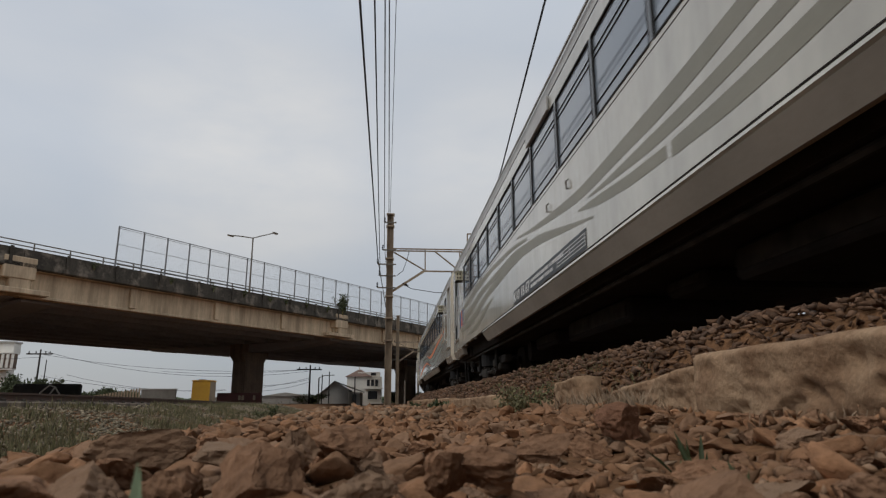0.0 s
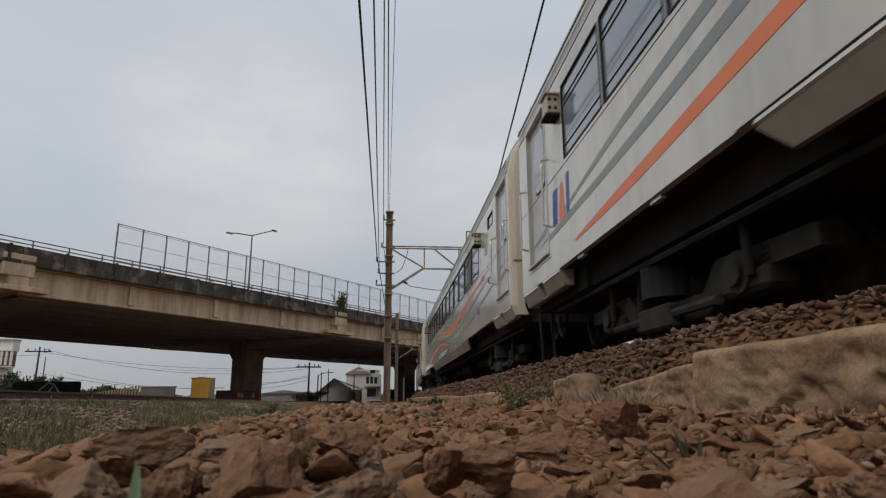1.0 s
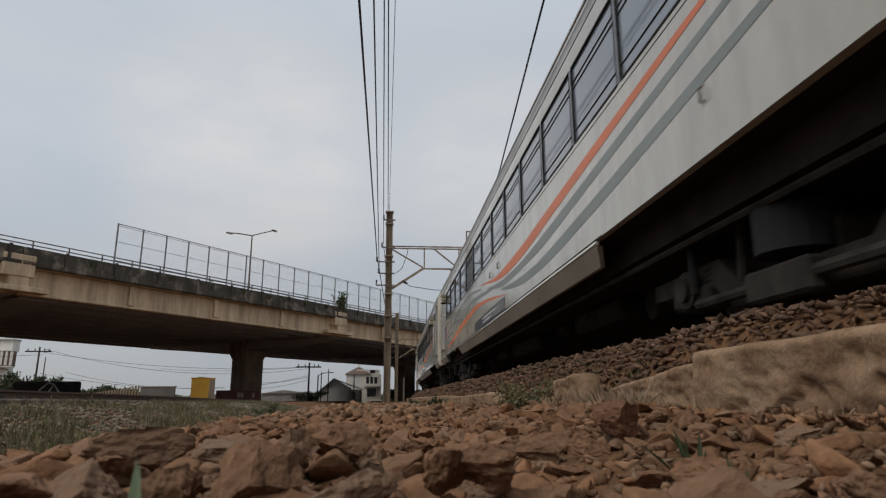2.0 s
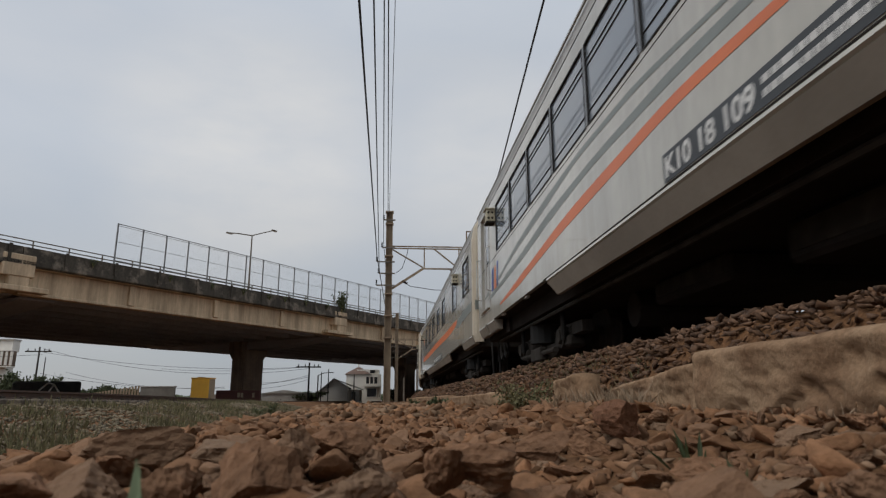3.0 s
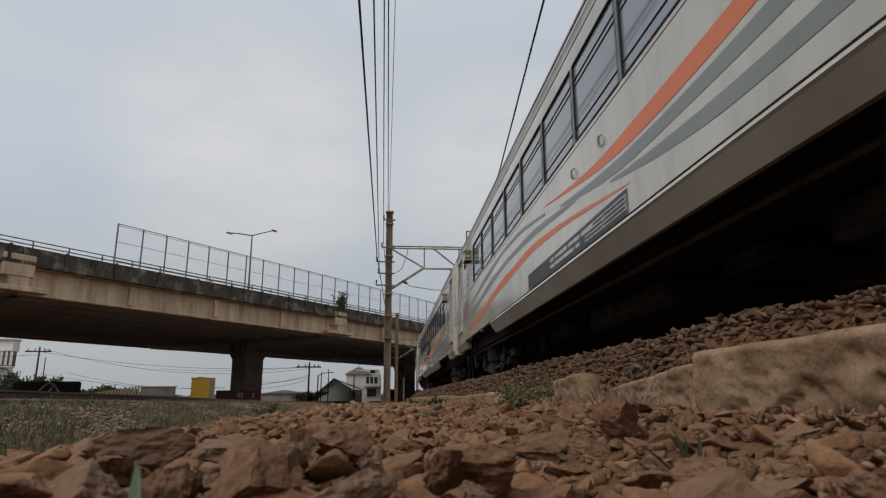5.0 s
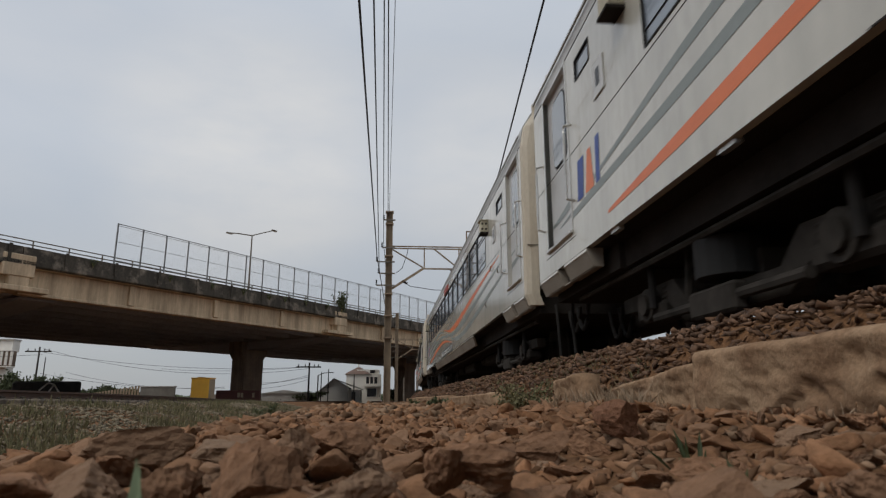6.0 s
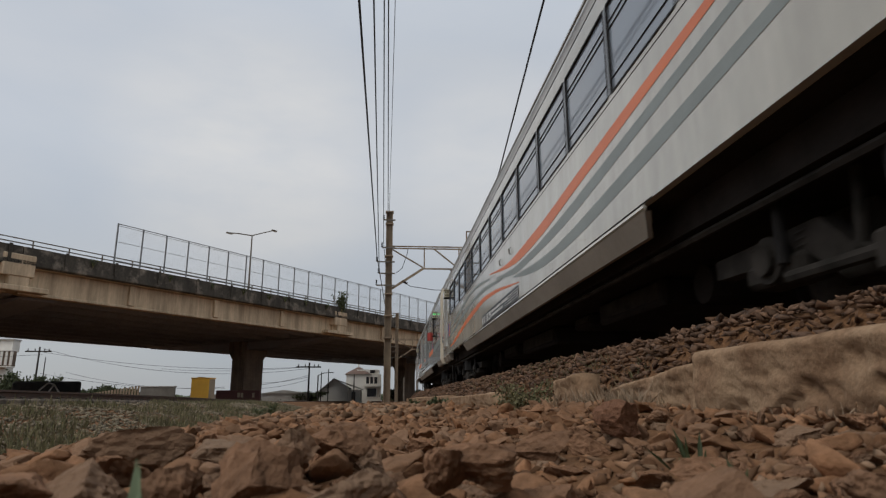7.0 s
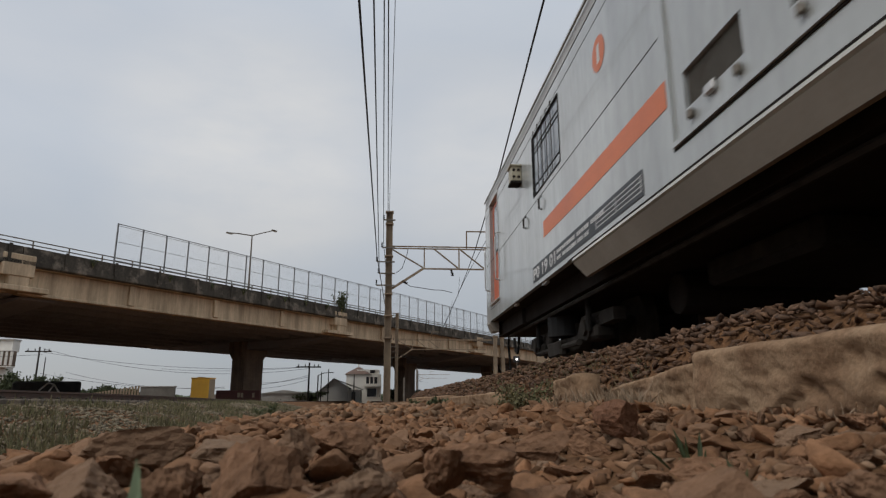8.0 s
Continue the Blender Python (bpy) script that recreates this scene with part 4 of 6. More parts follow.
    part("wall", B(0, 5.9, 0, 7, -0.3, 4.6), M_WHITE, h)
    part("upper_wall", B(1.8, 5.6, 0.5, 6.5, 4.6, 5.4), M_WHITE, h)
    bm = bmesh.new()
    v = [bm.verts.new(p) for p in ((-0.3, -0.3, 4.6), (4.2, -0.3, 4.6), (4.2, 5, 4.6), (-0.3, 5, 4.6), (1.9, 1.5, 5.9), (2.3, 3, 5.9))]
    for q in ((0, 1, 4), (1, 2, 5, 4), (2, 3, 5), (3, 0, 4, 5), (3, 2, 1, 0)):
        bm.faces.new([v[i] for i in q])
    part("roof", bm, M_TILE, h)
    for x0, x1, z0, z1 in ((3.4, 3.9, 3.0, 4.1), (4.1, 4.6, 3.0, 4.1), (4.8, 5.3, 3.0, 4.1), (3.6, 5.2, 0.8, 2.2), (4.0, 4.9, 4.8, 5.3)):
        house_window(h, x0, x1, z0, z1, 0 if z0 < 4.5 else 0.5)
    part("balcony", B(3.0, 6.1, -0.7, 0, 2.5, 2.75), M_WHITE, h)
    part("mast_pole", rod(bmesh.new(), [(2.0, 1.5, 5.8), (2.0, 1.5, 7.6)], 0.12, 8), M_WHITE, h)
    # low sheds
    for x, y, w, z, m_, lab in ((-18.0, 95, 6.5, 1.7, M_SHEET, "low grey shed with a sheet roof"), (5.0, 120, 9, 2.2, M_WHITE, "low pale trackside shed"),
                                (-24.5, 90, 6, 1.25, M_GREYWALL, "low grey shed with a sheet roof")):
        s = thing("shed", lab, "shed", pose(x, y, 0))
        part("wall", B(0, w, 0, 5, -0.3, z * 0.7), m_, s)
        part("roof", extrude(bmesh.new(), [(-0.2, z * 0.7), (w * 0.5, z), (w + 0.2, z * 0.7)], "y", -0.2, 5.2), M_SHEET, s)
    # wooden poles with cross arms
    for x, y, z, arms in ((-41.4, 80, 6.5, 1), (-9.6, 80, 4.7, 1), (-41.6, 82, 5.4, 0), (-8.3, 82, 3.6, 0), (-7.6, 84, 4.1, 0), (-3.6, 70, 2.9, 0), (-9.1, 90, 4.0, 0)):
        p = thing("utility_pole", "dark utility pole with cross arms and cables" if arms else "plain slim utility pole", "utility pole", pose(x, y, 0), "utility poles")
        part("pole", rod(bmesh.new(), [(0, 0, -0.3), (0, 0, z)], 0.13 if arms else 0.08, 7, 0.7), M_POLE, p)
        for i in range(arms):
            part("cross_arm", B(-1.6 + i * 0.5, 1.4 - i * 0.4, -0.06, 0.06, z - 0.6 - i * 1.0, z - 0.45 - i * 1.0), M_POLE, p)
            for dx in (-1.3, -0.5, 0.6, 1.1):
                part("insulator", rod(bmesh.new(), [(dx, 0, z - 0.45 - i), (dx, 0, z - 0.2 - i)], 0.06, 6), M_UNDER, p)
    s = thing("street_lamp", "curved arm street lamp in the town", "street lamp", pose(-8.6, 81, 0))
    part("pole", rod(bmesh.new(), [(0, 0, -0.3), (0, 0, 3.2)], 0.08, 6), M_STEEL, s)
    part("arm", rod(bmesh.new(), [(0, 0, 3.2), (0.7, 0, 3.5), (1.9, 0, 3.55)], 0.05, 6), M_STEEL, s)
    for i, (p, q, d) in enumerate((((-41, 80, 5.9), (-9.6, 80, 4.2), 0.9), ((-41, 80, 6.3), (-9.6, 80, 4.0), 1.6), ((-41, 80, 5.6), (-70, 70, 6), 0.8), ((-41, 80, 3.4), (-20, 82, 1.7), 0.6),
                                   ((-9.6, 80, 4.2), (-34, 100, 4.9), 0.4), ((-9.6, 80, 3.2), (-18, 78, 1.8), 0.3), ((-9.6, 80, 3.0), (-18, 79, 2.4), 0.4), ((-9.6, 80, 2.7), (-16, 76, 1.5), 0.3), ((-39, 82, 3.6), (-22, 90, 2.0), 0.8))):
        wire("power_cable", sag(p, q, 10, d), 0.019, "black power cable hanging between poles")
    random.seed(21)
    for x, y, r, h in ((-39.5, 78, 1.9, 2.7), (-43, 78, 1.6, 3.2), (-41.5, 77, 1.3, 2.5), (-36.3, 86, 2.6, 1.9), (-33.5, 88, 2.4, 2.1), (-38, 88, 2.0, 1.7), (-16.4, 80, 1.2, 1.6), (-12, 96, 2.0, 1.3), (2.5, 105, 3, 1.8)):
        bush(x, y, 0, r, h, 2600, "dark rounded shrub in the distance", 0.2, 0.05)
    # dark scrub near the end of the stone shoulder
    for x, y, r, h, n in ((-3.6, 21, 0.25, 0.5, 260), (-3.9, 20.4, 0.2, 0.3, 150), (0.55, 13.5, 0.2, 0.16, 160), (0.65, 9.0, 0.14, 0.14, 120)):
        bush(x, y, ground_z(x, y), r, h, n, "dark scrubby weed at the edge of the stones", 0.03, 0.006)
    # far tree line and low hills
    rnd = random.Random(4)
    clumps = []
    for i in range(300):
        a = radians(-46 + 92 * i / 300)
        d = rnd.uniform(240, 330)
        for _ in range(9):
            clumps.append((d * math.sin(a) + rnd.gauss(0, 4), d * math.cos(a), rnd.uniform(0.2, 2.2), rnd.uniform(1.4, 4.2)))
    tl = field("tree_line", clumps, arrays(3, 8, M_LEAF, 300), M_LEAF, rnd, None)
    tagged(tl, "far dusty green tree line on the horizon", "trees", kind="stuff")


build_town()


# ---------------------------------------------------------------- the train
HALF, SOLE, EAVE, FRONT = 1.495, 1.37, 3.30, -20.1


def glass_material():
    m = bpy.data.materials.new("tinted_window_glass")
    m.use_nodes = True
    b = m.node_tree.nodes["Principled BSDF"]
    # Blue-grey of the reflected sky is put into the base colour.
    b.inputs["Base Color"].default_value = (0.23, 0.268, 0.312, 1)
    b.inputs["Roughness"].default_value, b.inputs["IOR"].default_value = 0.04, 1.6
    b.inputs["Transmission Weight"].default_value = 0.12
    b.inputs["Specular IOR Level"].default_value = 1.0
    return m


def glow_material(name, colour, strength):
    m = bpy.data.materials.new(name)
    m.use_nodes = True
    b = m.node_tree.nodes["Principled BSDF"]
    b.inputs["Base Color"].default_value = (*colour, 1)
    b.inputs["Emission Color"].default_value, b.inputs["Emission Strength"].default_value = (*colour, 1), strength
    return m


M_GLASS = glass_material()
M_GREEN = glow_material("green_signal_lamp", (0.05, 0.8, 0.2), 1.2)
M_PILLAR = mat("slate_window_pillar", (0.176, 0.192, 0.209), None, 3, 0.3)
# The gloom inside the coaches is put into this dark colour.
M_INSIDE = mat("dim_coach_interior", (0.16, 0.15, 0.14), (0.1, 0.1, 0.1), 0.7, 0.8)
M_DOOR = mat("pale_grey_door_paint", (0.56, 0.565, 0.555), (0.48, 0.475, 0.46), 1.0, 0.4, grain=0.04)
M_DOOR_ORANGE = mat("orange_door_paint", (0.62, 0.14, 0.06), (0.55, 0.13, 0.06), 1.0, 0.42, grain=0.05)
M_ALU = mat("bright_aluminium", (0.60, 0.59, 0.56), (0.5, 0.48, 0.45), 5, 0.35, 0.75)
M_PANEL = mat("dark_slate_data_panel", (0.055, 0.062, 0.068), (0.045, 0.05, 0.055), 2, 0.5)
M_LETTER = mat("white_lettering", (0.76, 0.76, 0.74), None, 3, 0.6)
M_BLUE = mat("blue_logo_paint", (0.03, 0.07, 0.3), None, 3, 0.45)
M_RED = mat("red_painted_steel", (0.42, 0.05, 0.035), (0.34, 0.05, 0.04), 4, 0.5)
M_LAMPBOX = mat("cream_lamp_box", (0.5, 0.46, 0.34), (0.38, 0.34, 0.25), 6, 0.6)
M_LOUVRE = mat("dark_louvre_gap", (0.03, 0.028, 0.026), None, 4, 0.8)


def side_wall(bm, openings, y0=FRONT, y1=0.0, z0=SOLE, z1=EAVE, thick=0.055, side=-1):
    """A coach side with real openings (y0, y1, z0, z1), none of which share a stretch of y unless alike."""
    xa, xb = (-HALF, -HALF + thick) if side < 0 else (HALF - thick, HALF)
    cuts = sorted({y0, y1, *(o[0] for o in openings), *(o[1] for o in openings)})
    for a, b in zip(cuts, cuts[1:]):
        m = (a + b) / 2
        holes = sorted((o[2], o[3]) for o in openings if o[0] < m < o[1])
        z = z0
        for h0, h1 in holes:
            if h0 > z:
                box(bm, xa, xb, a, b, z, h0)
            z = h1
        if z < z1:
            box(bm, xa, xb, a, b, z, z1)
    bmesh.ops.remove_doubles(bm, verts=bm.verts, dist=0.0005)
    return bm


def roof_outline(t=0.05):
    top = [(-HALF, EAVE), (-HALF + 0.015, 3.46), (-HALF + 0.05, 3.60), (-HALF + 0.16, 3.78), (-HALF + 0.42, 3.95), (-0.55, 4.05), (0, 4.08)]
    top = top + [(-x, z) for x, z in top[-2::-1]]
    return top + [(x * 0.95, z - t) for x, z in top[::-1]]


def build_bogie():
    g = thing("bogie_master", "", "")
    bm = bmesh.new()
    for s in (-1, 1):
        extrude(bm, [(-1.75, 0.98), (-0.75, 1.0), (-0.55, 0.82), (0.55, 0.82), (0.75, 1.0), (1.75, 0.98), (1.75, 0.86), (0.85, 0.84), (0.6, 0.66), (-0.6, 0.66), (-0.85, 0.84), (-1.75, 0.86)], "x", s * 0.98 - 0.06, s * 0.98 + 0.06)
    box(bm, -0.95, 0.95, -0.25, 0.25, 0.7, 1.0)
    part("bogie_frame", bm, M_GEAR, g)
    for y in (-1.1, 1.1):
        for s in (-1, 1):
            bm = bmesh.new()
            cyl(bm, (s * 0.56, y, RAIL_Z + 0.40), (1, 0, 0), 0.39, 0.11, 28)
            cyl(bm, (s * 0.51, y, RAIL_Z + 0.40), (1, 0, 0), 0.415, 0.03, 28)
            cyl(bm, (s * 0.62, y, RAIL_Z + 0.40), (1, 0, 0), 0.14, 0.12, 14)
            part("wheel", bm, M_WHEEL, g)
            bm = bmesh.new()
            cyl(bm, (s * 0.99, y, RAIL_Z + 0.40), (1, 0, 0), 0.13, 0.24, 14)
            box(bm, s * 0.98 - 0.11, s * 0.98 + 0.11, y - 0.26, y + 0.26, 0.72, 0.86, bevel=0.03)
            part("axle_box", bm, M_GEAR, g)
            bm = bmesh.new()
            for d in (-0.2, 0.2):
                coil = [(s * 0.98 + 0.065 * math.cos(0.9 * q), y + d + 0.065 * math.sin(0.9 * q), 0.83 + 0.0052 * q) for q in range(30)]
                part("coil_spring", rod(bmesh.new(), coil, 0.013, 5), M_GEAR, g)
            bm = rod(bmesh.new(), [(s * 1.12, y - 0.16, 0.8), (s * 1.12, y - 0.16, 1.14)], 0.03, 8)
            part("axle_damper", bm, M_HOSE, g)
            part("axle_cap", cyl(bmesh.new(), (s * 1.125, y, RAIL_Z + 0.40), (1, 0, 0), 0.085, 0.04, 12), M_GEAR, g)
    for s in (-1, 1):
        bm = bmesh.new()
        cyl(bm, (s * 1.0, 0.0, 0.98), (0, 0, 1), 0.22, 0.24, 16)
        part("air_spring", bm, M_RUBBER, g)
        bm = rod(bmesh.new(), [(s * 1.12, -0.9, 0.72), (s * 1.12, 0.9, 0.72)], 0.035, 8)
        box(bm, s * 1.12 - 0.05, s * 1.12 + 0.05, -0.28, 0.28, 0.62, 0.8, bevel=0.02)
        part("damper", bm, M_GEAR, g)
        for y in (-0.62, 0.62):
            bm = box(bmesh.new(), s * 0.7 - 0.06, s * 0.7 + 0.06, y - 0.05, y + 0.05, 0.7, 1.0, bevel=0.015)
            part("brake_hanger", bm, M_GEAR, g)
        part("anti_roll_bar", rod(bmesh.new(), [(s * 1.06, 0.42, 1.14), (s * 1.08, 0.44, 0.78), (s * 1.06, 0.3, 0.72)], 0.028, 6), M_GEAR, g)
        part("sand_pipe", rod(bmesh.new(), [(s * 0.62, 1.62, 1.05), (s * 0.6, 1.6, 0.75), (s * 0.56, 1.52, 0.55)], 0.022, 6), M_HOSE, g)
    return g


def add_bogies(c):
    """Two bogies as parts of a coach."""
    g = build_bogie()
    for yc in (-3.0, -17.0):
        host = part("bogie", B(-0.5, 0.5, yc - 0.4, yc + 0.4, 0.95, 1.12, bevel=0.03), M_GEAR, c, "grimy four wheeled bogie")
        for ch in g.children:
            o = new(ch.name.split(".")[0], ch.data)
            o.parent, o.location = host, (0, yc, 0)
    for ch in list(g.children):
        bpy.data.objects.remove(ch)
    bpy.data.objects.remove(g)


def stripe(c, pts, material, name="stripe", label="", x=-HALF - 0.0025):
    """A painted band on the coach's side: (y, middle, width) from rear to front."""
    ys, zs, ws = (np.array(v) for v in zip(*pts))
    yy = np.linspace(ys[0], ys[-1], 40)
    order = np.argsort(ys)
    z, w = np.interp(yy, ys[order], zs[order]), np.interp(yy, ys[order], ws[order])
    k = np.array([1, 2, 3, 2, 1]) / 9
    z = np.convolve(np.pad(z, 2, mode="reflect", reflect_type="odd"), k, "valid")
    w = np.convolve(np.pad(w, 2, mode="edge"), k, "valid")
    bm = bmesh.new()
    for (a, b) in ((x, x + 0.002),):
        lo = [bm.verts.new((a, yv, zv - wv / 2)) for yv, zv, wv in zip(yy, z, w)]
        hi = [bm.verts.new((a, yv, zv + wv / 2)) for yv, zv, wv in zip(yy, z, w)]
        for i in range(39):
            bm.faces.new((lo[i], hi[i], hi[i + 1], lo[i + 1]))
    bmesh.ops.recalc_face_normals(bm, faces=bm.faces)
    return part(name, bm, material, c, label)


def add_window(c, y0, y1, z0=2.375, z1=3.12, bars=True):
    """A pane set back in its opening, with a dark gasket and the sliding top lights."""
    w = part("window", B(-HALF + 0.012, -HALF + 0.024, y0, y1, z0, z1), M_GLASS, c, "dark tinted window pane with sky reflection in its colour")
    g = 0.008
    bm = bmesh.new()
    for a in ((y0, y1, z0 - g, z0 + g), (y0, y1, z1 - g, z1 + g), (y0 - g, y0 + g, z0, z1), (y1 - g, y1 + g, z0, z1)):
        box(bm, -HALF - 0.006, -HALF + 0.03, *a)
    part("gasket", bm, M_RUBBER, w)
    if bars:
        bm = bmesh.new()
        for z in (z1 - 0.15, z1 - 0.21, z0 + 0.12):
            box(bm, -HALF + 0.004, -HALF + 0.013, y0 + g, y1 - g, z - 0.0022, z + 0.0022)
        part("glazing_bar", bm, M_RUBBER, w)
    return w


def handle(bm, y, z0, z1, out=0.075, r=0.0125, hook=0.0):
    x = -HALF
    rod(bm, [(x, y, z0), (x - out, y, z0 + 0.02), (x - out, y, z0 + 0.1), (x - out, y, z1 - 0.1), (x - out, y, z1 - 0.02), (x, y + hook, z1)], r, 6)


def rounded(y0, y1, z0, z1, r):
    """Outline of a rectangle with round corners."""
    pts = []
    for cy, cz, a0 in ((y1 - r, z1 - r, 0), (y0 + r, z1 - r, 90), (y0 + r, z0 + r, 180), (y1 - r, z0 + r, 270)):
        pts += [(cy + r * math.cos(radians(a0 + 18 * q)), cz + r * math.sin(radians(a0 + 18 * q))) for q in range(6)]
    return pts


def add_door(c, y0, y1, material, z0=1.62, z1=3.36, label="", step_mat=None):
    """An inset leaf with its own window, sill, grab rails, and the step boxes below."""
    d = part("door", B(-HALF + 0.05, -HALF + 0.085, y0, y1, z0, z1), material, c, label)
    wy0, wy1 = y0 + 0.2, y1 - 0.2
    part("window_gasket", extrude(bmesh.new(), rounded(wy0 - 0.02, wy1 + 0.02, 2.42, 3.17, 0.12), "x", -HALF + 0.043, -HALF + 0.052), M_RUBBER, d)
    part("door_window", extrude(bmesh.new(), rounded(wy0, wy1, 2.44, 3.15, 0.10), "x", -HALF + 0.038, -HALF + 0.044), M_GLASS, d)
    part("kick_plate", B(-HALF + 0.040, -HALF + 0.052, y0 + 0.05, y1 - 0.05, z0 + 0.02, z0 + 0.14, bevel=0.004), material, d)
    part("door_joint", B(-HALF - 0.0015, -HALF + 0.001, y0 - 0.1, y1 + 0.1, z0 - 0.075, z0 - 0.068), M_UNDER, d)
    bm = bmesh.new()
    for a in ((y0 - 0.03, y0, z0, z1), (y1, y1 + 0.03, z0, z1), (y0 - 0.03, y1 + 0.03, z1, z1 + 0.03)):
        box(bm, -HALF - 0.008, -HALF + 0.06, *a, bevel=0.003)
    part("door_frame", bm, M_ALU, d)
    part("sill", B(-HALF - 0.03, -HALF + 0.02, y0 - 0.02, y1 + 0.02, z0 - 0.03, z0, bevel=0.006), M_ALU, d)
    bm = bmesh.new()
    box(bm, -HALF + 0.02, -HALF + 0.05, y0 + 0.06, y0 + 0.13, 2.2, 2.3, bevel=0.008)
    part("latch", bm, M_ALU, d)
    for y in (y0 - 0.12, y1 + 0.12):
        bm = bmesh.new()
        handle(bm, y, 1.86, 2.6)
        part("grab_rail", bm, M_ALU, c, "bright tubular grab rail")


def add_steps(c, y0, y1, solid=False):
    """Tapered step boxes below a door."""
    spans = [(y0, y1)] if solid else [(y0, y0 + (y1 - y0) * 0.42), (y0 + (y1 - y0) * 0.56, y1)]
    for a, b in spans:
        bm = extrude(bmesh.new(), [(-HALF, SOLE - 0.004), (-HALF - 0.004, SOLE - 0.03), (-HALF + 0.05, 1.21), (-HALF + 0.14, 1.21), (-HALF + 0.14, SOLE - 0.004)], "y", a, b)
        st = part("step_box", bm, M_SKIRT, c)
        part("step_lip", extrude(bmesh.new(), [(-HALF - 0.003, SOLE - 0.008), (-HALF - 0.009, SOLE - 0.032), (-HALF - 0.002, SOLE - 0.04), (-HALF + 0.01, SOLE - 0.008)], "y", a, b), M_BODY, st)
    if not solid:
        part("step_recess", B(-HALF + 0.10, -HALF + 0.14, y0 + 0.05, y1 - 0.05, 1.217, SOLE - 0.006), M_UNDER, c)
        part("step_rail", B(-HALF + 0.06, -HALF + 0.10, y0 + 0.04, y1 - 0.04, 1.2, 1.216, bevel=0.003), M_SKIRT, c)


def lamp_box(c, y, z=2.98, lit=False):
    b = part("lamp_box", B(-HALF - 0.13, -HALF, y - 0.10, y + 0.10, z - 0.10, z + 0.10, bevel=0.012), M_LAMPBOX, c, "small side indicator lamp box")
    part("hood", B(-HALF - 0.15, -HALF, y - 0.12, y + 0.12, z + 0.10, z + 0.115), M_LAMPBOX, b)
    part("base_plate", B(-HALF - 0.14, -HALF + 0.0, y - 0.11, y + 0.11, z - 0.125, z - 0.10), M_UNDER, b)
    for dz in (-0.045, 0.045):
        for dx in (-0.1, -0.04):
            bm = cyl(bmesh.new(), (-HALF + dx, y + 0.0, z + dz), (0, 1, 0), 0.02, 0.207, 8)
            part("lens", bm, M_GREEN if lit and dz > 0 else M_UNDER, b)


def data_panel(c, y0, y1, z0=1.385, z1=1.565, text=""):
    """The dark strip of running data: a number, then lines too small to read."""
    x = -HALF - 0.003
    p = part("data_panel", B(x - 0.002, x, y1, y0, z0, z1), M_PANEL, c, "dark strip with white running data")
    rnd = random.Random(int(-y0 * 100) + len(text))
    xx = x - 0.003
    bm = bmesh.new()
    y = y0 - 1.05
    for wdt, rows in ((0.14, 2), (0.42, 2), (0.16, 2), (0.12, 2), (0.3, 1)):
        for r in range(rows):
            z = z1 - 0.055 - r * 0.065
            u = y
            while u > y - wdt:
                l = rnd.uniform(0.03, 0.07)
                box(bm, xx - 0.001, xx, u - l, u, z - 0.018, z + 0.018)
                u -= l + 0.014
        y -= wdt + 0.06
    for r in range(4):
        z = z1 - 0.04 - r * 0.034
        for a, b in ((y1 + 0.95, y1 + 0.53), (y1 + 0.49, y1 + 0.04)):
            box(bm, xx - 0.001, xx, b, a, z - 0.0038, z + 0.0038)
    for a in (y1 + 0.96, y1 + 0.51, y1 + 0.03):
        box(bm, xx - 0.001, xx, a - 0.006, a + 0.006, z1 - 0.15, z1 - 0.03)
    tagged(part("running_data", bm, M_LETTER, p), kind="stuff")
    if text:
        cu = bpy.data.curves.new("number", "FONT")
        cu.body, cu.size, cu.extrude, cu.offset = text, 0.175, 0.0005, 0.0045
        tmp = bpy.data.objects.new("number", cu)
        scene.collection.objects.link(tmp)
        bpy.context.view_layer.update()
        me = bpy.data.meshes.new_from_object(tmp.evaluated_get(bpy.context.evaluated_depsgraph_get()))
        bpy.data.objects.remove(tmp)
        me.materials.clear()
        me.materials.append(M_LETTER)
        ob = new("number", me)
        ob.parent = p
        tagged(ob, kind="stuff")
        wid = max(v.co.x for v in me.vertices)
        ob.matrix_basis = Matrix.Translation((xx - 0.0005, y0 - 0.02, z0 + 0.03)) @ Matrix(((0, 0, -1, 0), (-1, 0, 0, 0), (0, 1, 0, 0), (0, 0, 0, 1))) @ Matrix.Diagonal((0.97 / wid, 1, 1, 1))


def logo(c, y, z, hgt=0.3):
    """A three stroke operator's mark in blue and orange."""
    x = -HALF - 0.003
    for pts, m in (([(0, 0), (0.26, 0), (0.34, 1), (0.06, 1)], M_BLUE), ([(0.36, 0), (0.72, 0), (0.64, 1), (0.5, 1)], M_ORANGE), ([(0.8, 0), (0.95, 0), (1.0, 1.08), (0.84, 1.08)], M_BLUE)):
        bm = bmesh.new()
        bm.faces.new([bm.verts.new((x, y - u * 0.62, z + v * hgt)) for u, v in pts])
        part("mark_stroke", bm, m, c)


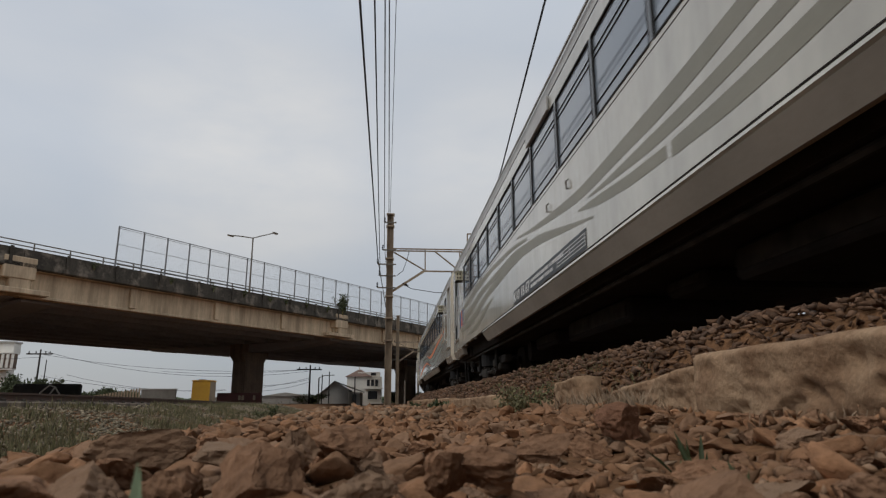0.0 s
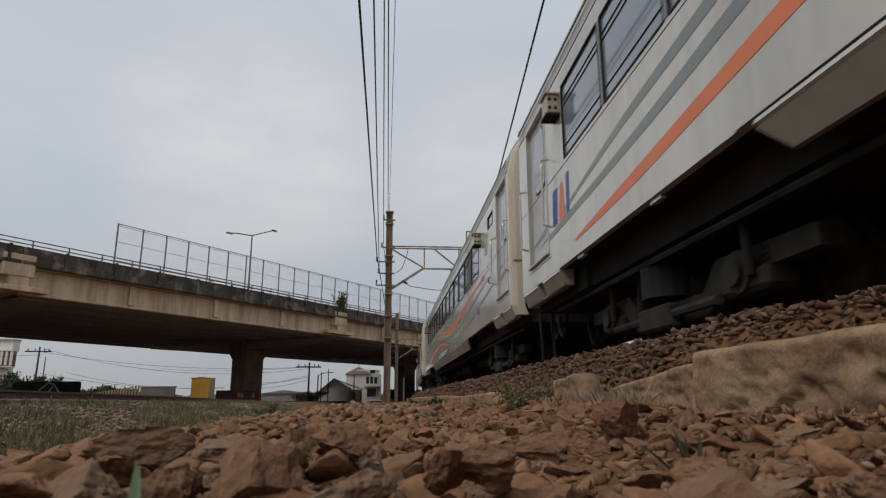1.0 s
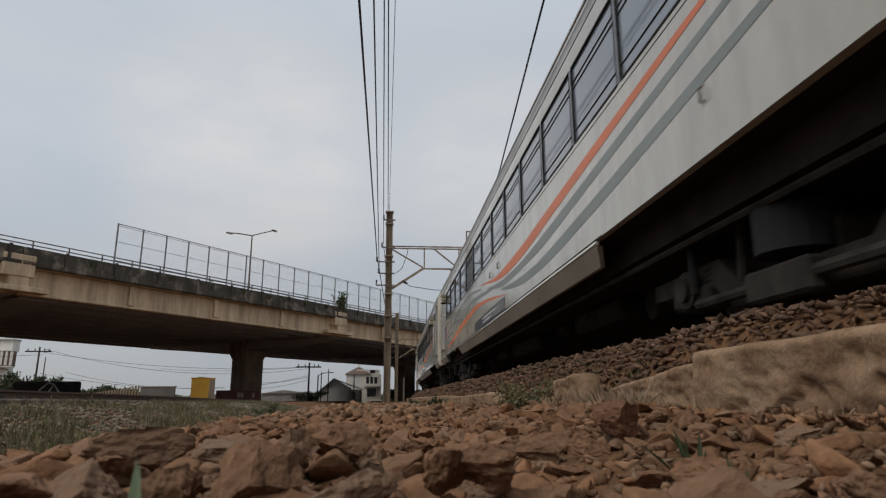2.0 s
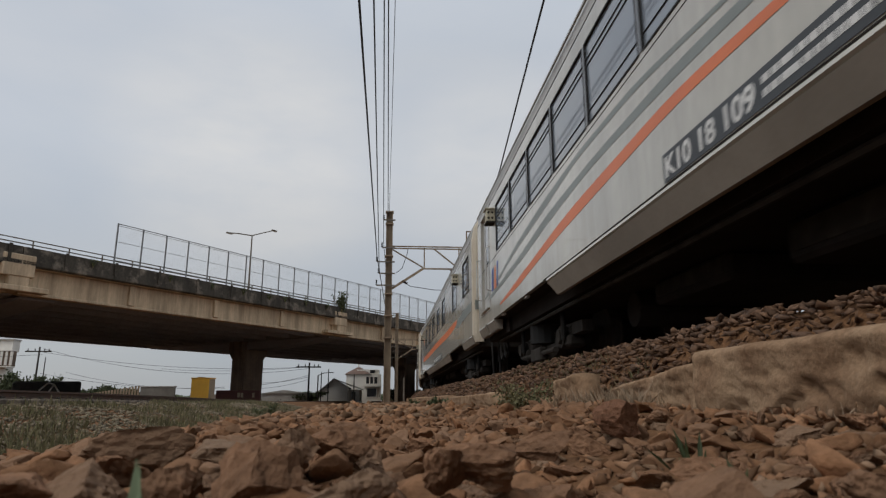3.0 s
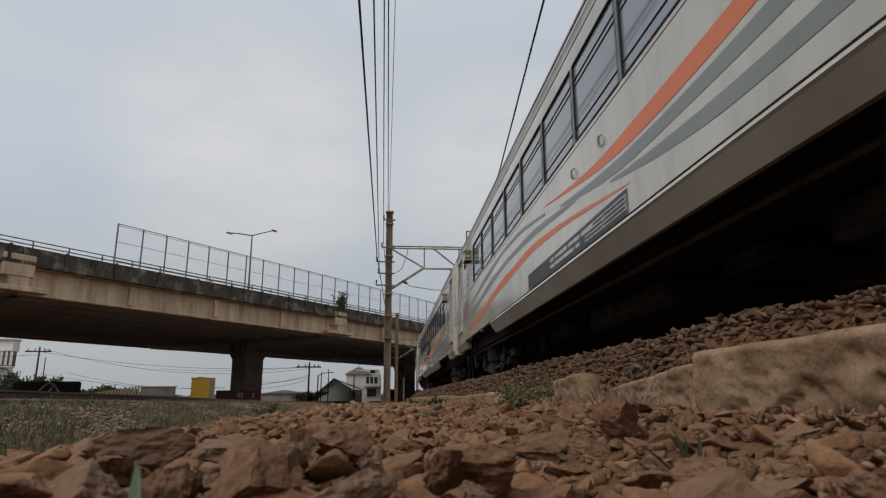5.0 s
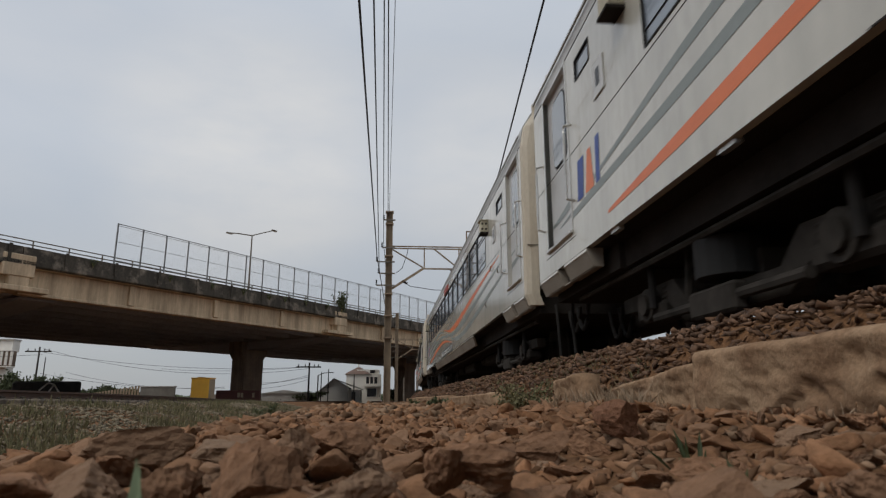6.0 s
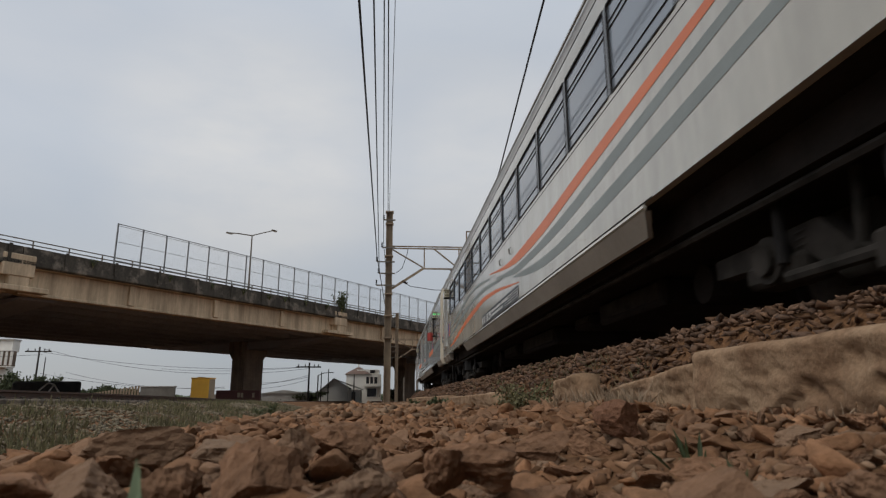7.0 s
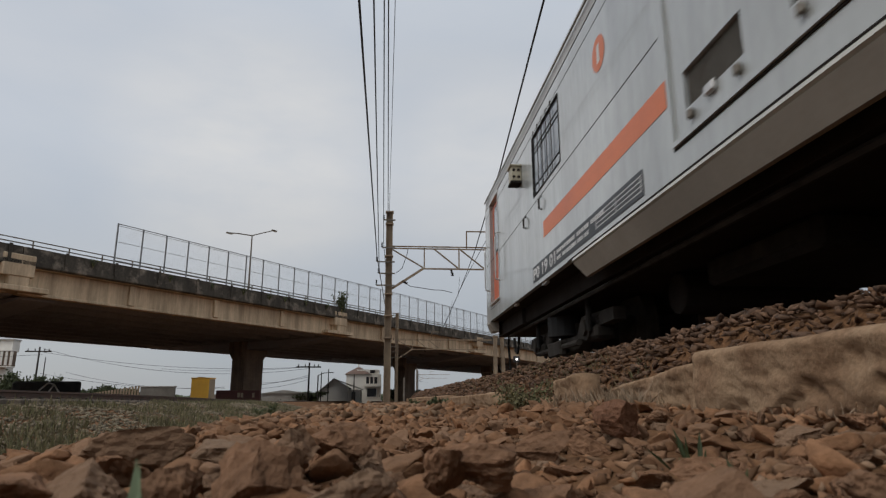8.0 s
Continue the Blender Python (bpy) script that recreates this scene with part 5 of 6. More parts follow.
def hull(label, openings, paint=None, banded=False):
    paint = paint or M_BODY
    c = thing("coach", label, "train coach", None, "coaches of the train")
    bm = side_wall(bmesh.new(), openings)
    part("side_wall", bm, paint, c)
    part("side_wall", side_wall(bmesh.new(), [], side=1), M_BODY, c)
    part("roof", extrude(bmesh.new(), roof_outline(), "y", FRONT, 0.0), M_ROOF, c, "sooty grey curved roof")
    part("floor", B(-HALF + 0.06, HALF - 0.06, -19.95, -0.05, SOLE, SOLE + 0.1), M_UNDER, c)
    # Added dark sheet that stands in for the unlit interior behind the panes.
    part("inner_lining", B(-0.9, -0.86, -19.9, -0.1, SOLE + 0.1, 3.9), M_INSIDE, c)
    # rain strip and seams
    part("rain_strip", B(-HALF - 0.018, -HALF + 0.0, FRONT + 0.02, -0.02, EAVE + 0.16, EAVE + 0.18), M_ROOF, c)
    part("roof_seam", B(-HALF - 0.003, -HALF + 0.02, FRONT + 0.02, -0.02, EAVE + 0.005, EAVE + 0.014), M_UNDER, c)
    for sa, sb in (((FRONT + 0.05, -14.0), (-7.1, -0.05)) if paint is M_BODY_COOL else ((FRONT + 0.05, -0.05),)):
        part("body_seam", B(-HALF - 0.0015, -HALF + 0.001, sa, sb, 2.318, 2.326), M_UNDER, c)
    part("sole_seam", B(-HALF - 0.002, -HALF + 0.001, -15.4, -4.9, SOLE - 0.002, SOLE + 0.008), M_UNDER, c)
    # ends
    for y, s in ((FRONT, -1), (0.0, 1)):
        tip = y + s * 0.10
        lo, hi = min(y, tip), max(y, tip)
        end = part("end_wall", B(-1.32, 1.32, min(y, y + s * 0.05), max(y, y + s * 0.05), 1.66, 3.9), M_CREAM, c, "stained cream end wall")
        for sx in (-1, 1):
            # slanted corner pillar, its head bent in under the roof
            bm = bmesh.new()
            rings = []
            for z, inn in ((1.24, 0.05), (SOLE, 0.0), (EAVE, 0.0), (3.58, 0.05), (3.76, 0.17), (3.9, 0.42)):
                ring = [(HALF - 0.002 - inn, y), (HALF - 0.02 - inn, y + s * 0.06), (HALF - 0.08 - inn, tip - s * 0.012), (HALF - 0.17 - inn, tip), (HALF - 0.2 - inn, y)]
                rings.append([bm.verts.new((sx * q[0], q[1], z)) for q in ring])
            for ra, rb in zip(rings, rings[1:]):
                for n_ in range(5):
                    bm.faces.new((ra[n_], ra[(n_ + 1) % 5], rb[(n_ + 1) % 5], rb[n_]))
            bm.faces.new(rings[0])
            bm.faces.new(rings[-1])
            bmesh.ops.recalc_face_normals(bm, faces=bm.faces)
            pillar = part("corner_pillar", bm, M_CREAM, end)
        part("pillar_joint", B(-HALF + 0.045, -1.32, lo - 0.003, hi + 0.003, 1.98, 1.988), M_GEAR, end)
        bm = rod(bmesh.new(), [(-1.24, y, 1.68), (-1.24, tip + s * 0.02, 1.7), (-1.24, tip + s * 0.02, 2.6), (-1.05, tip + s * 0.02, 2.66)], 0.016, 6)
        part("end_rail", bm, M_CREAM, end)
        bm = bmesh.new()
        ya, yb = (y - 0.46, y - 0.14) if s < 0 else (y + 0.14, y + 0.46)
        box(bm, -0.72, -0.62, ya, yb, SOLE + 0.02, 3.5, bevel=0.02)
        box(bm, 0.62, 0.72, ya, yb, SOLE + 0.02, 3.5, bevel=0.02)
        box(bm, -0.72, 0.72, ya, yb, 3.5, 3.6, bevel=0.02)
        part("gangway", bm, M_CREAM, end, "cream steel gangway frame")
        part("gangway_bellows", B(-0.6, 0.6, ya, yb, SOLE + 0.03, 3.48), M_RUBBER, end)
        if banded and s < 0:
            part("end_band", B(-HALF + 0.05, -1.33, lo - 0.004, hi + 0.004, 1.87, 2.06), M_GREY, end)
        bm = bmesh.new()
        box(bm, -0.13, 0.13, min(y, y + s * 0.46), max(y, y + s * 0.46), 0.98, 1.2, bevel=0.03)
        part("coupler", bm, M_GEAR, end)
        for x, d in ((-0.45, 0.34), (-0.95, 0.27), (0.5, 0.3)):
            arc = [(x, y + s * (0.04 + 0.42 * q / 10), 1.17 - d * math.sin(math.pi * q / 10) ** 0.7) for q in range(11)]
            part("brake_hose", rod(bmesh.new(), arc, 0.024, 7), M_HOSE, end)
        part("jumper_cable", rod(bmesh.new(), [(-1.12, y + s * 0.04, 1.25), (-1.12, y + s * 0.12, 1.0), (-1.1, y + s * 0.1, 0.62)], 0.018, 6), M_HOSE, end)
        part("solebar", B(-1.3, 1.3, min(y, y - s * 1.9), max(y, y - s * 1.9), 1.15, SOLE - 0.005), M_UNDER, c)
    # skirt with its bright lip
    lip = [(-HALF, SOLE - 0.006), (-HALF - 0.004, SOLE - 0.028), (-HALF + 0.02, SOLE - 0.04), (-HALF + 0.02, SOLE - 0.006)]
    part("skirt_lip", extrude(bmesh.new(), lip, "y", -15.25, -5.05), M_BODY, c)
    sk = bmesh.new()
    prof = [(-HALF + 0.004, SOLE - 0.046), (-HALF + 0.075, 1.175), (-HALF + 0.11, 1.175), (-HALF + 0.05, SOLE - 0.046)]
    extrude(sk, prof, "y", -15.25, -5.05)
    for v in sk.verts:
        if v.co.z < 1.2:
            v.co.y += 0.14 if v.co.y < -10 else -0.14
    part("skirt", sk, M_SKIRT, c, "dusty grey underfloor skirt")
    part("skirt", B(HALF - 0.1, HALF - 0.02, -15.2, -5.1, 1.1, SOLE - 0.01), M_SKIRT, c)
    part("underframe", B(-1.25, 1.25, -19.7, -0.3, 1.16, SOLE - 0.004), M_UNDER, c)
    for y0, y1, z, x0 in ((-13.9, -12.2, 0.92, -0.8), (-11.6, -10.9, 1.0, -0.7), (-10.2, -8.0, 0.9, -0.78), (-7.3, -6.0, 0.95, -0.75)):
        b = part("equipment_box", B(x0, -x0, y0, y1, z, 1.155, bevel=0.03), M_UNDER, c)
        part("cover", B(x0 - 0.012, x0, y0 + 0.08, y1 - 0.08, z + 0.06, 1.12, bevel=0.004), M_GEAR, b)
    for y, r in ((-5.5, 0.17), (-14.5, 0.15)):
        bm = cyl(bmesh.new(), (0, y, 0.98), (1, 0, 0), r, 1.5, 16)
        part("air_tank", bm, M_UNDER, c)
    part("pipe", rod(bmesh.new(), [(-1.2, -19.5, 1.12), (-1.2, -0.5, 1.12)], 0.025, 6), M_GEAR, c)
    add_bogies(c)
    for y in (-2.3, -3.9):
        bm = box(bmesh.new(), -HALF + 0.02, -HALF + 0.06, y - 0.08, y + 0.08, SOLE - 0.03, SOLE - 0.004)
        part("lifting_pad", bm, M_ALU, c)
    for y, z in ((-10.75, 2.07), (-10.0, 2.07), (-17.7, 2.16), (-18.35, 2.0), (-17.1, 1.66)):
        bm = rod(bmesh.new(), [(-HALF, y, z), (-HALF - 0.022, y, z), (-HALF - 0.026, y - 0.005, z + 0.07), (-HALF, y - 0.005, z + 0.09)], 0.010, 5)
        part("tie_hook", bm, M_STEEL, c)
    return c


def saloon(label, toilets_at_rear=False, olive=False, number="", pale_bands=None):
    """An executive saloon: a run of wide windows between doors at both ends."""
    pitch, wins = 1.165, []
    start = -3.12 if toilets_at_rear else -2.3 if olive else -2.02
    y = start
    while y - 1.08 > (-17.3 if not toilets_at_rear else -18.2):
        wins.append((y - pitch + 0.07, y))
        y -= pitch
    doors = [(-1.30, -0.45), (-19.93, -19.1)]
    slots = [(-2.02, -1.62)] if toilets_at_rear else [(-18.75, -18.25)]
    op = [(a, b, 2.375, 3.12) for a, b in wins] + [(a, b, 1.62, 3.36 - 0.06) for a, b in doors] + [(a, b, 2.93, 3.13) for a, b in slots]
    c = hull(label, op)
    for a, b in wins:
        add_window(c, a, b)
    for a, b in zip(wins, wins[1:]):
        part("window_pillar", B(-HALF - 0.004, -HALF + 0.001, a[0] - 0.061, a[0] - 0.009, 2.38, 3.11), M_PILLAR, c)
    for a, b in slots:
        add_window(c, a, b, 2.93, 3.13, False)
    for a, b in doors:
        add_door(c, a, b, M_DOOR, 1.62, 3.28, "pale grey inset entrance door")
    add_steps(c, -1.68, -0.04)
    add_steps(c, FRONT + 0.02, -18.62)
    LB = -17.34 if not toilets_at_rear else -18.32
    lamp_box(c, -1.85 if not toilets_at_rear else -2.75)
    lamp_box(c, LB)
    if not toilets_at_rear:
        p = part("plate", B(-HALF - 0.012, -HALF, -18.1, -17.88, 2.56, 2.82, bevel=0.004), M_DOOR, c)
        part("plate_mark", B(-HALF - 0.014, -HALF - 0.0125, -18.03, -17.95, 2.63, 2.76), M_PANEL, p)
    if toilets_at_rear:
        p = part("plate", B(-HALF - 0.012, -HALF, -2.35, -2.1, 2.5, 2.8, bevel=0.004), M_DOOR, c)
        part("plate_mark", B(-HALF - 0.014, -HALF - 0.0125, -2.27, -2.18, 2.58, 2.73), M_PANEL, p)
    if olive:
        for pts in ([(-1.7, 2.17, 0.06), (-3.35, 2.2, 0.14), (-4.5, 2.25, 0.15), (-6.2, 2.24, 0.08), (-8.0, 2.16, 0.06), (-8.9, 2.06, 0.04)],
                    [(-2.1, 1.84, 0.08), (-3.3, 1.95, 0.13), (-4.7, 2.05, 0.14), (-6.2, 2.06, 0.09), (-8.2, 2.05, 0.07), (-9.3, 1.95, 0.03)],
                    [(-1.7, 1.7, 0.05), (-4.0, 1.73, 0.16), (-5.0, 1.87, 0.12), (-6.2, 1.93, 0.13), (-8.4, 1.98, 0.12), (-9.46, 1.91, 0.12), (-10.4, 1.755, 0.07), (-11.4, 1.6, 0.012)],
                    [(-3.0, 1.53, 0.03), (-4.4, 1.52, 0.12), (-5.3, 1.68, 0.09), (-6.3, 1.76, 0.03)],
                    [(-8.3, 2.22, 0.02), (-9.5, 2.05, 0.06), (-11.1, 1.89, 0.11), (-12.1, 1.905, 0.12), (-12.9, 1.895, 0.15), (-13.4, 1.93, 0.13), (-15, 2.03, 0.1), (-17, 2.15, 0.06), (-18.6, 2.22, 0.02)],
                    [(-11.3, 1.8, 0.01), (-11.75, 1.77, 0.04), (-12.6, 1.735, 0.105), (-13.1, 1.725, 0.1), (-13.6, 1.735, 0.1), (-15.5, 1.85, 0.09), (-17.5, 1.98, 0.05), (-18.7, 2.06, 0.01)],
                    [(-11.0, 1.77, 0.01), (-11.5, 1.7, 0.08), (-12.2, 1.625, 0.09), (-12.81, 1.59, 0.085)],
                    [(-12.88, 1.58, 0.1), (-13.5, 1.56, 0.12), (-14.0, 1.57, 0.12), (-15.5, 1.66, 0.1), (-17.5, 1.82, 0.06), (-18.8, 1.93, 0.02)]):
            stripe(c, pts, M_OLIVE, label="olive grey painted stripe")
    else:
        stripe(c, [(-1.9, 1.88, 0.03), (-3.45, 2.065, 0.07), (-4.9, 2.16, 0.10), (-6.3, 2.235, 0.05), (-7.7, 2.2, 0.05), (-8.9, 2.06, 0.03)], M_GREY, label="slate grey painted stripe")
        stripe(c, [(-1.35, 1.75, 0.06), (-3.4, 1.85, 0.075), (-4.3, 1.905, 0.09), (-5.15, 1.98, 0.10), (-6.7, 2.03, 0.06), (-8.28, 2.0, 0.08), (-9.2, 1.93, 0.06), (-10.0, 1.86, 0.03)], M_GREY, label="slate grey painted stripe")
        stripe(c, [(-2.25, 1.51, 0.02), (-2.5, 1.525, 0.045), (-3.6, 1.59, 0.10), (-4.6, 1.67, 0.10), (-5.5, 1.74, 0.11), (-6.2, 1.775, 0.12), (-8.25, 1.84, 0.085), (-9.65, 1.755, 0.05), (-10.67, 1.645, 0.03), (-11.25, 1.585, 0.006)], M_ORANGE, label="orange painted stripe")
        stripe(c, [(-8.9, 2.14, 0.012), (-10.05, 1.995, 0.045), (-10.74, 1.93, 0.085), (-11.45, 1.915, 0.14), (-12.7, 1.94, 0.14), (-13.3, 1.985, 0.13), (-15, 2.085, 0.105), (-17, 2.195, 0.055), (-18.4, 2.26, 0.01)], M_ORANGE, label="orange painted stripe")
        stripe(c, [(-9.5, 1.96, 0.02), (-10.45, 1.835, 0.07), (-11.1, 1.775, 0.10), (-12.05, 1.765, 0.09), (-12.9, 1.775, 0.11), (-13.6, 1.80, 0.12), (-15.5, 1.93, 0.09), (-17.5, 2.06, 0.05), (-18.6, 2.13, 0.01)], M_GREY, label="slate grey painted stripe")
        stripe(c, [(-10.9, 1.72, 0.02), (-11.6, 1.635, 0.07), (-12.4, 1.57, 0.11), (-13.2, 1.56, 0.10), (-13.9, 1.58, 0.12), (-15.5, 1.68, 0.11), (-17.5, 1.83, 0.07), (-18.9, 1.94, 0.02)], M_GREY, label="slate grey painted stripe")
        leaf = -HALF + 0.047
        stripe(c, [(-0.47, 1.86, 0.03), (-0.9, 1.9, 0.07), (-1.28, 1.96, 0.09)], M_GREY, label="slate grey painted stripe", x=leaf)
        stripe(c, [(-0.75, 1.79, 0.01), (-1.28, 1.84, 0.04)], M_GREY, label="slate grey painted stripe", x=leaf)
        stripe(c, [(-19.12, 1.93, 0.08), (-19.9, 2.0, 0.035)], M_GREY, label="slate grey painted stripe", x=leaf)
        stripe(c, [(-19.12, 2.09, 0.03), (-19.6, 2.12, 0.008)], M_GREY, label="slate grey painted stripe", x=leaf)
    logo(c, -1.52, 1.82, 0.36)
    data_panel(c, -8.0, -11.2, text=number)
    return c


def dining(label, number):
    wins = [(-5.45, -4.35), (-7.55, -6.5), (-9.75, -8.68), (-11.92, -10.85), (-14.02, -12.95), (-17.2, -16.2), (-19.6, -18.52)]
    op = [(a, b, 2.35, 3.1) for a, b in wins] + [(-1.3, -0.35, 1.62, 3.3)]
    c = hull(label, op, None, True)
    for a, b in wins:
        add_window(c, a, b, 2.35, 3.1)
    add_door(c, -1.3, -0.35, M_DOOR_ORANGE, 1.62, 3.28, "orange inset entrance door")
    add_steps(c, -1.6, -0.04)
    add_steps(c, FRONT + 0.02, -18.3, True)
    lamp_box(c, -2.7)
    lamp_box(c, -17.45)
    part("upper_seam", B(-HALF - 0.0015, -HALF + 0.001, -19.95, -0.05, 3.2, 3.206), M_UNDER, c)
    stripe(c, [(-2.9, 1.93, 0.16), (-3.4, 1.94, 0.2), (-6.3, 1.92, 0.2), (-11, 1.95, 0.2), (-14.4, 1.92, 0.2), (-16.6, 1.95, 0.18), (-17.2, 1.98, 0.10)], M_ORANGE, label="broad orange painted stripe")
    stripe(c, [(-16.9, 1.86, 0.02), (-17.6, 1.9, 0.2), (-18.6, 1.95, 0.2), (-19.98, 1.965, 0.19)], M_GREY, label="slate grey painted stripe")
    stripe(c, [(-1.4, 1.55, 0.02), (-2.2, 1.75, 0.18), (-2.8, 1.88, 0.12)], M_GREY, label="slate grey painted stripe")
    logo(c, -2.2, 1.92, 0.26)
    bm = bmesh.new()
    bmesh.ops.create_circle(bm, cap_ends=True, segments=20, radius=0.16, matrix=Matrix.Translation((-HALF - 0.003, -3.25, 2.72)) @ Matrix.Rotation(radians(90), 4, "Y"))
    part("round_emblem", bm, M_ORANGE, c)
    data_panel(c, -9.65, -12.85, text=number)
    return c


def generator(label):
    wins = [(-4.82, -3.66), (-17.6, -16.45)]
    op = [(a, b, 2.4, 3.12) for a, b in wins] + [(-1.25, -0.5, 1.62, 3.3)]
    grilles = [(-7.97, -7.37), (-8.95, -8.33), (-9.9, -9.28)]
    op += [(a, b, 1.71, 1.94) for a, b in grilles]
    cols = [(-11.62, -11.36), (-12.0, -11.74), (-12.5, -12.22), (-12.9, -12.62), (-13.36, -13.1), (-13.72, -13.46)]
    op += [(a, b, 1.98, 3.2) for a, b in cols]
    c = hull(label, op, M_BODY_COOL, True)
    for a, b in wins:
        w = add_window(c, a, b, 2.4, 3.12)
        bm = bmesh.new()
        for i in range(1, 6):
            y = a + (b - a) * i / 6
            rod(bm, [(-HALF - 0.03, y, 2.38), (-HALF - 0.03, y, 3.14)], 0.006, 4)
        part("window_guard", bm, M_GEAR, w)
    add_door(c, -1.25, -0.5, M_DOOR_ORANGE, 1.62, 3.28, "orange inset entrance door")
    add_steps(c, -0.35, -0.02, True)
    add_steps(c, FRONT + 0.02, -18.6, True)
    lamp_box(c, -2.95, 2.92)
    lamp_box(c, -18.26, 2.97, True)
    for a, b in cols:
        lv = part("louvre", B(-HALF + 0.05, -HALF + 0.06, a, b, 1.98, 3.2), M_LOUVRE, c, "column of dark ventilation louvres")
        for i in range(20):
            z = 2.0 + i * 0.061
            bm = extrude(bmesh.new(), [(-HALF - 0.004, z), (-HALF + 0.045, z + 0.03), (-HALF + 0.045, z + 0.038), (-HALF - 0.004, z + 0.012)], "y", a + 0.002, b - 0.002)
            part("slat", bm, M_GREY, lv)
    for a, b in grilles:
        g = part("grille", B(-HALF + 0.03, -HALF + 0.04, a, b, 1.71, 1.94), M_GEAR, c, "small dark wire grille")
        bm = bmesh.new()
        for i in range(1, 14):
            y = a + (b - a) * i / 14
            box(bm, -HALF + 0.02, -HALF + 0.027, y - 0.006, y + 0.006, 1.71, 1.94)
        part("wire_mesh", bm, M_STEEL, g)
        part("latch", B(-HALF - 0.03, -HALF, (a + b) / 2 - 0.05, (a + b) / 2 + 0.05, 1.66, 1.72, bevel=0.008), M_ALU, g)
    # big access panels: raised frames and hinges
    for a, b in ((-10.1, -7.2), (-13.88, -11.08)):
        bm = bmesh.new()
        for q in ((a, a + 0.03, 1.56, 3.36), (b - 0.03, b, 1.56, 3.36), (a, b, 1.54, 1.57), (a, b, 3.34, 3.37)):
            box(bm, -HALF - 0.02, -HALF, *q)
        p = part("access_panel", bm, M_BODY_COOL, c, "large framed access panel")
        part("panel_edge", B(-HALF - 0.006, -HALF + 0.001, a - 0.012, a - 0.002, 1.5, 3.38), M_UNDER, p)
        part("panel_edge", B(-HALF - 0.006, -HALF + 0.001, a, b, 1.525, 1.538), M_UNDER, p)
        for i in range(6):
            y = a + 0.25 + (b - a - 0.5) * i / 5
            part("hinge", B(-HALF - 0.035, -HALF, y - 0.022, y + 0.022, 1.62, 1.675, bevel=0.008), M_STEEL, p)
            part("latch", B(-HALF - 0.035, -HALF, y - 0.022, y + 0.022, 3.2, 3.26, bevel=0.008), M_STEEL, p)
    for z, a, b in ((3.16, -10.2, -0.1), (3.16, -19.9, -14.1)):
        part("seam", B(-HALF - 0.0015, -HALF + 0.001, a, b, z, z + 0.006), M_UNDER, c)
    for a, b in ((-7.15, -4.05), (-11.05, -10.2), (-16.4, -13.92)):
        stripe(c, [(b, 1.91, 0.18), ((a + b) / 2, 1.91, 0.19), (a, 1.92, 0.18)], M_ORANGE, label="broad orange painted stripe")
    stripe(c, [(-16.6, 1.85, 0.02), (-17.4, 1.9, 0.22), (-18.6, 1.95, 0.2), (-19.98, 1.965, 0.19)], M_GREY, label="slate grey painted stripe")
    bm = cyl(bmesh.new(), (-HALF - 0.19, -17.9, 2.28), (0, 0, 1), 0.10, 0.28, 16)
    part("tail_disc", bm, M_RED, c, "red painted cylindrical fuel filler cover")
    bm = rod(bmesh.new(), [(-HALF, -18.15, 2.28), (-HALF - 0.12, -18.05, 2.28)], 0.03, 6)
    box(bm, -HALF - 0.02, -HALF, -18.35, -18.1, 2.14, 2.42, bevel=0.006)
    part("bracket", bm, M_GEAR, c)
    logo(c, -15.6, 2.0, 0.28)
    bm = bmesh.new()
    bmesh.ops.create_circle(bm, cap_ends=True, segments=20, radius=0.15, matrix=Matrix.Translation((-HALF - 0.003, -6.05, 2.84)) @ Matrix.Rotation(radians(90), 4, "Y"))
    e = part("round_emblem", bm, M_ORANGE, c)
    bm = B(-HALF - 0.005, -HALF - 0.0035, -6.08, -6.02, 2.76, 2.92)
    part("emblem_stroke", bm, M_LETTER, e)
    data_panel(c, -3.5, -6.72, 1.42, 1.6, "P0 19 01")
    for y in (-3.2, -4.0):
        bm = rod(bmesh.new(), [(-HALF, y, 2.16), (-HALF - 0.03, y, 2.16), (-HALF - 0.035, y - 0.02, 2.26), (-HALF, y - 0.02, 2.3)], 0.012, 5)
        part("tie_hook", bm, M_GEAR, c)
    return c


def open_board(c, y, z, label, material):
    """A route board hung below a window."""
    m = Matrix.Translation((-HALF - 0.03, y, z)) @ Matrix.Rotation(radians(4), 4, "Y")
    b = part("route_board", box(bmesh.new(), -0.012, 0.012, -0.5, 0.5, -0.17, 0.17, bevel=0.006, m=m), material, c, label)
    bm = bmesh.new()
    for q in ((-0.51, 0.51, 0.16, 0.18), (-0.51, 0.51, -0.18, -0.16), (-0.52, -0.5, -0.18, 0.18), (0.5, 0.52, -0.18, 0.18)):
        box(bm, -0.02, 0.02, *q, m=m)
    part("board_frame", bm, M_GEAR, b)
    bm = bmesh.new()
    for i in range(5):
        box(bm, -0.0155, -0.0135, -0.42, 0.40, -0.12 + i * 0.055, -0.10 + i * 0.055, m=m)
    part("board_lines", bm, M_STEEL, b)


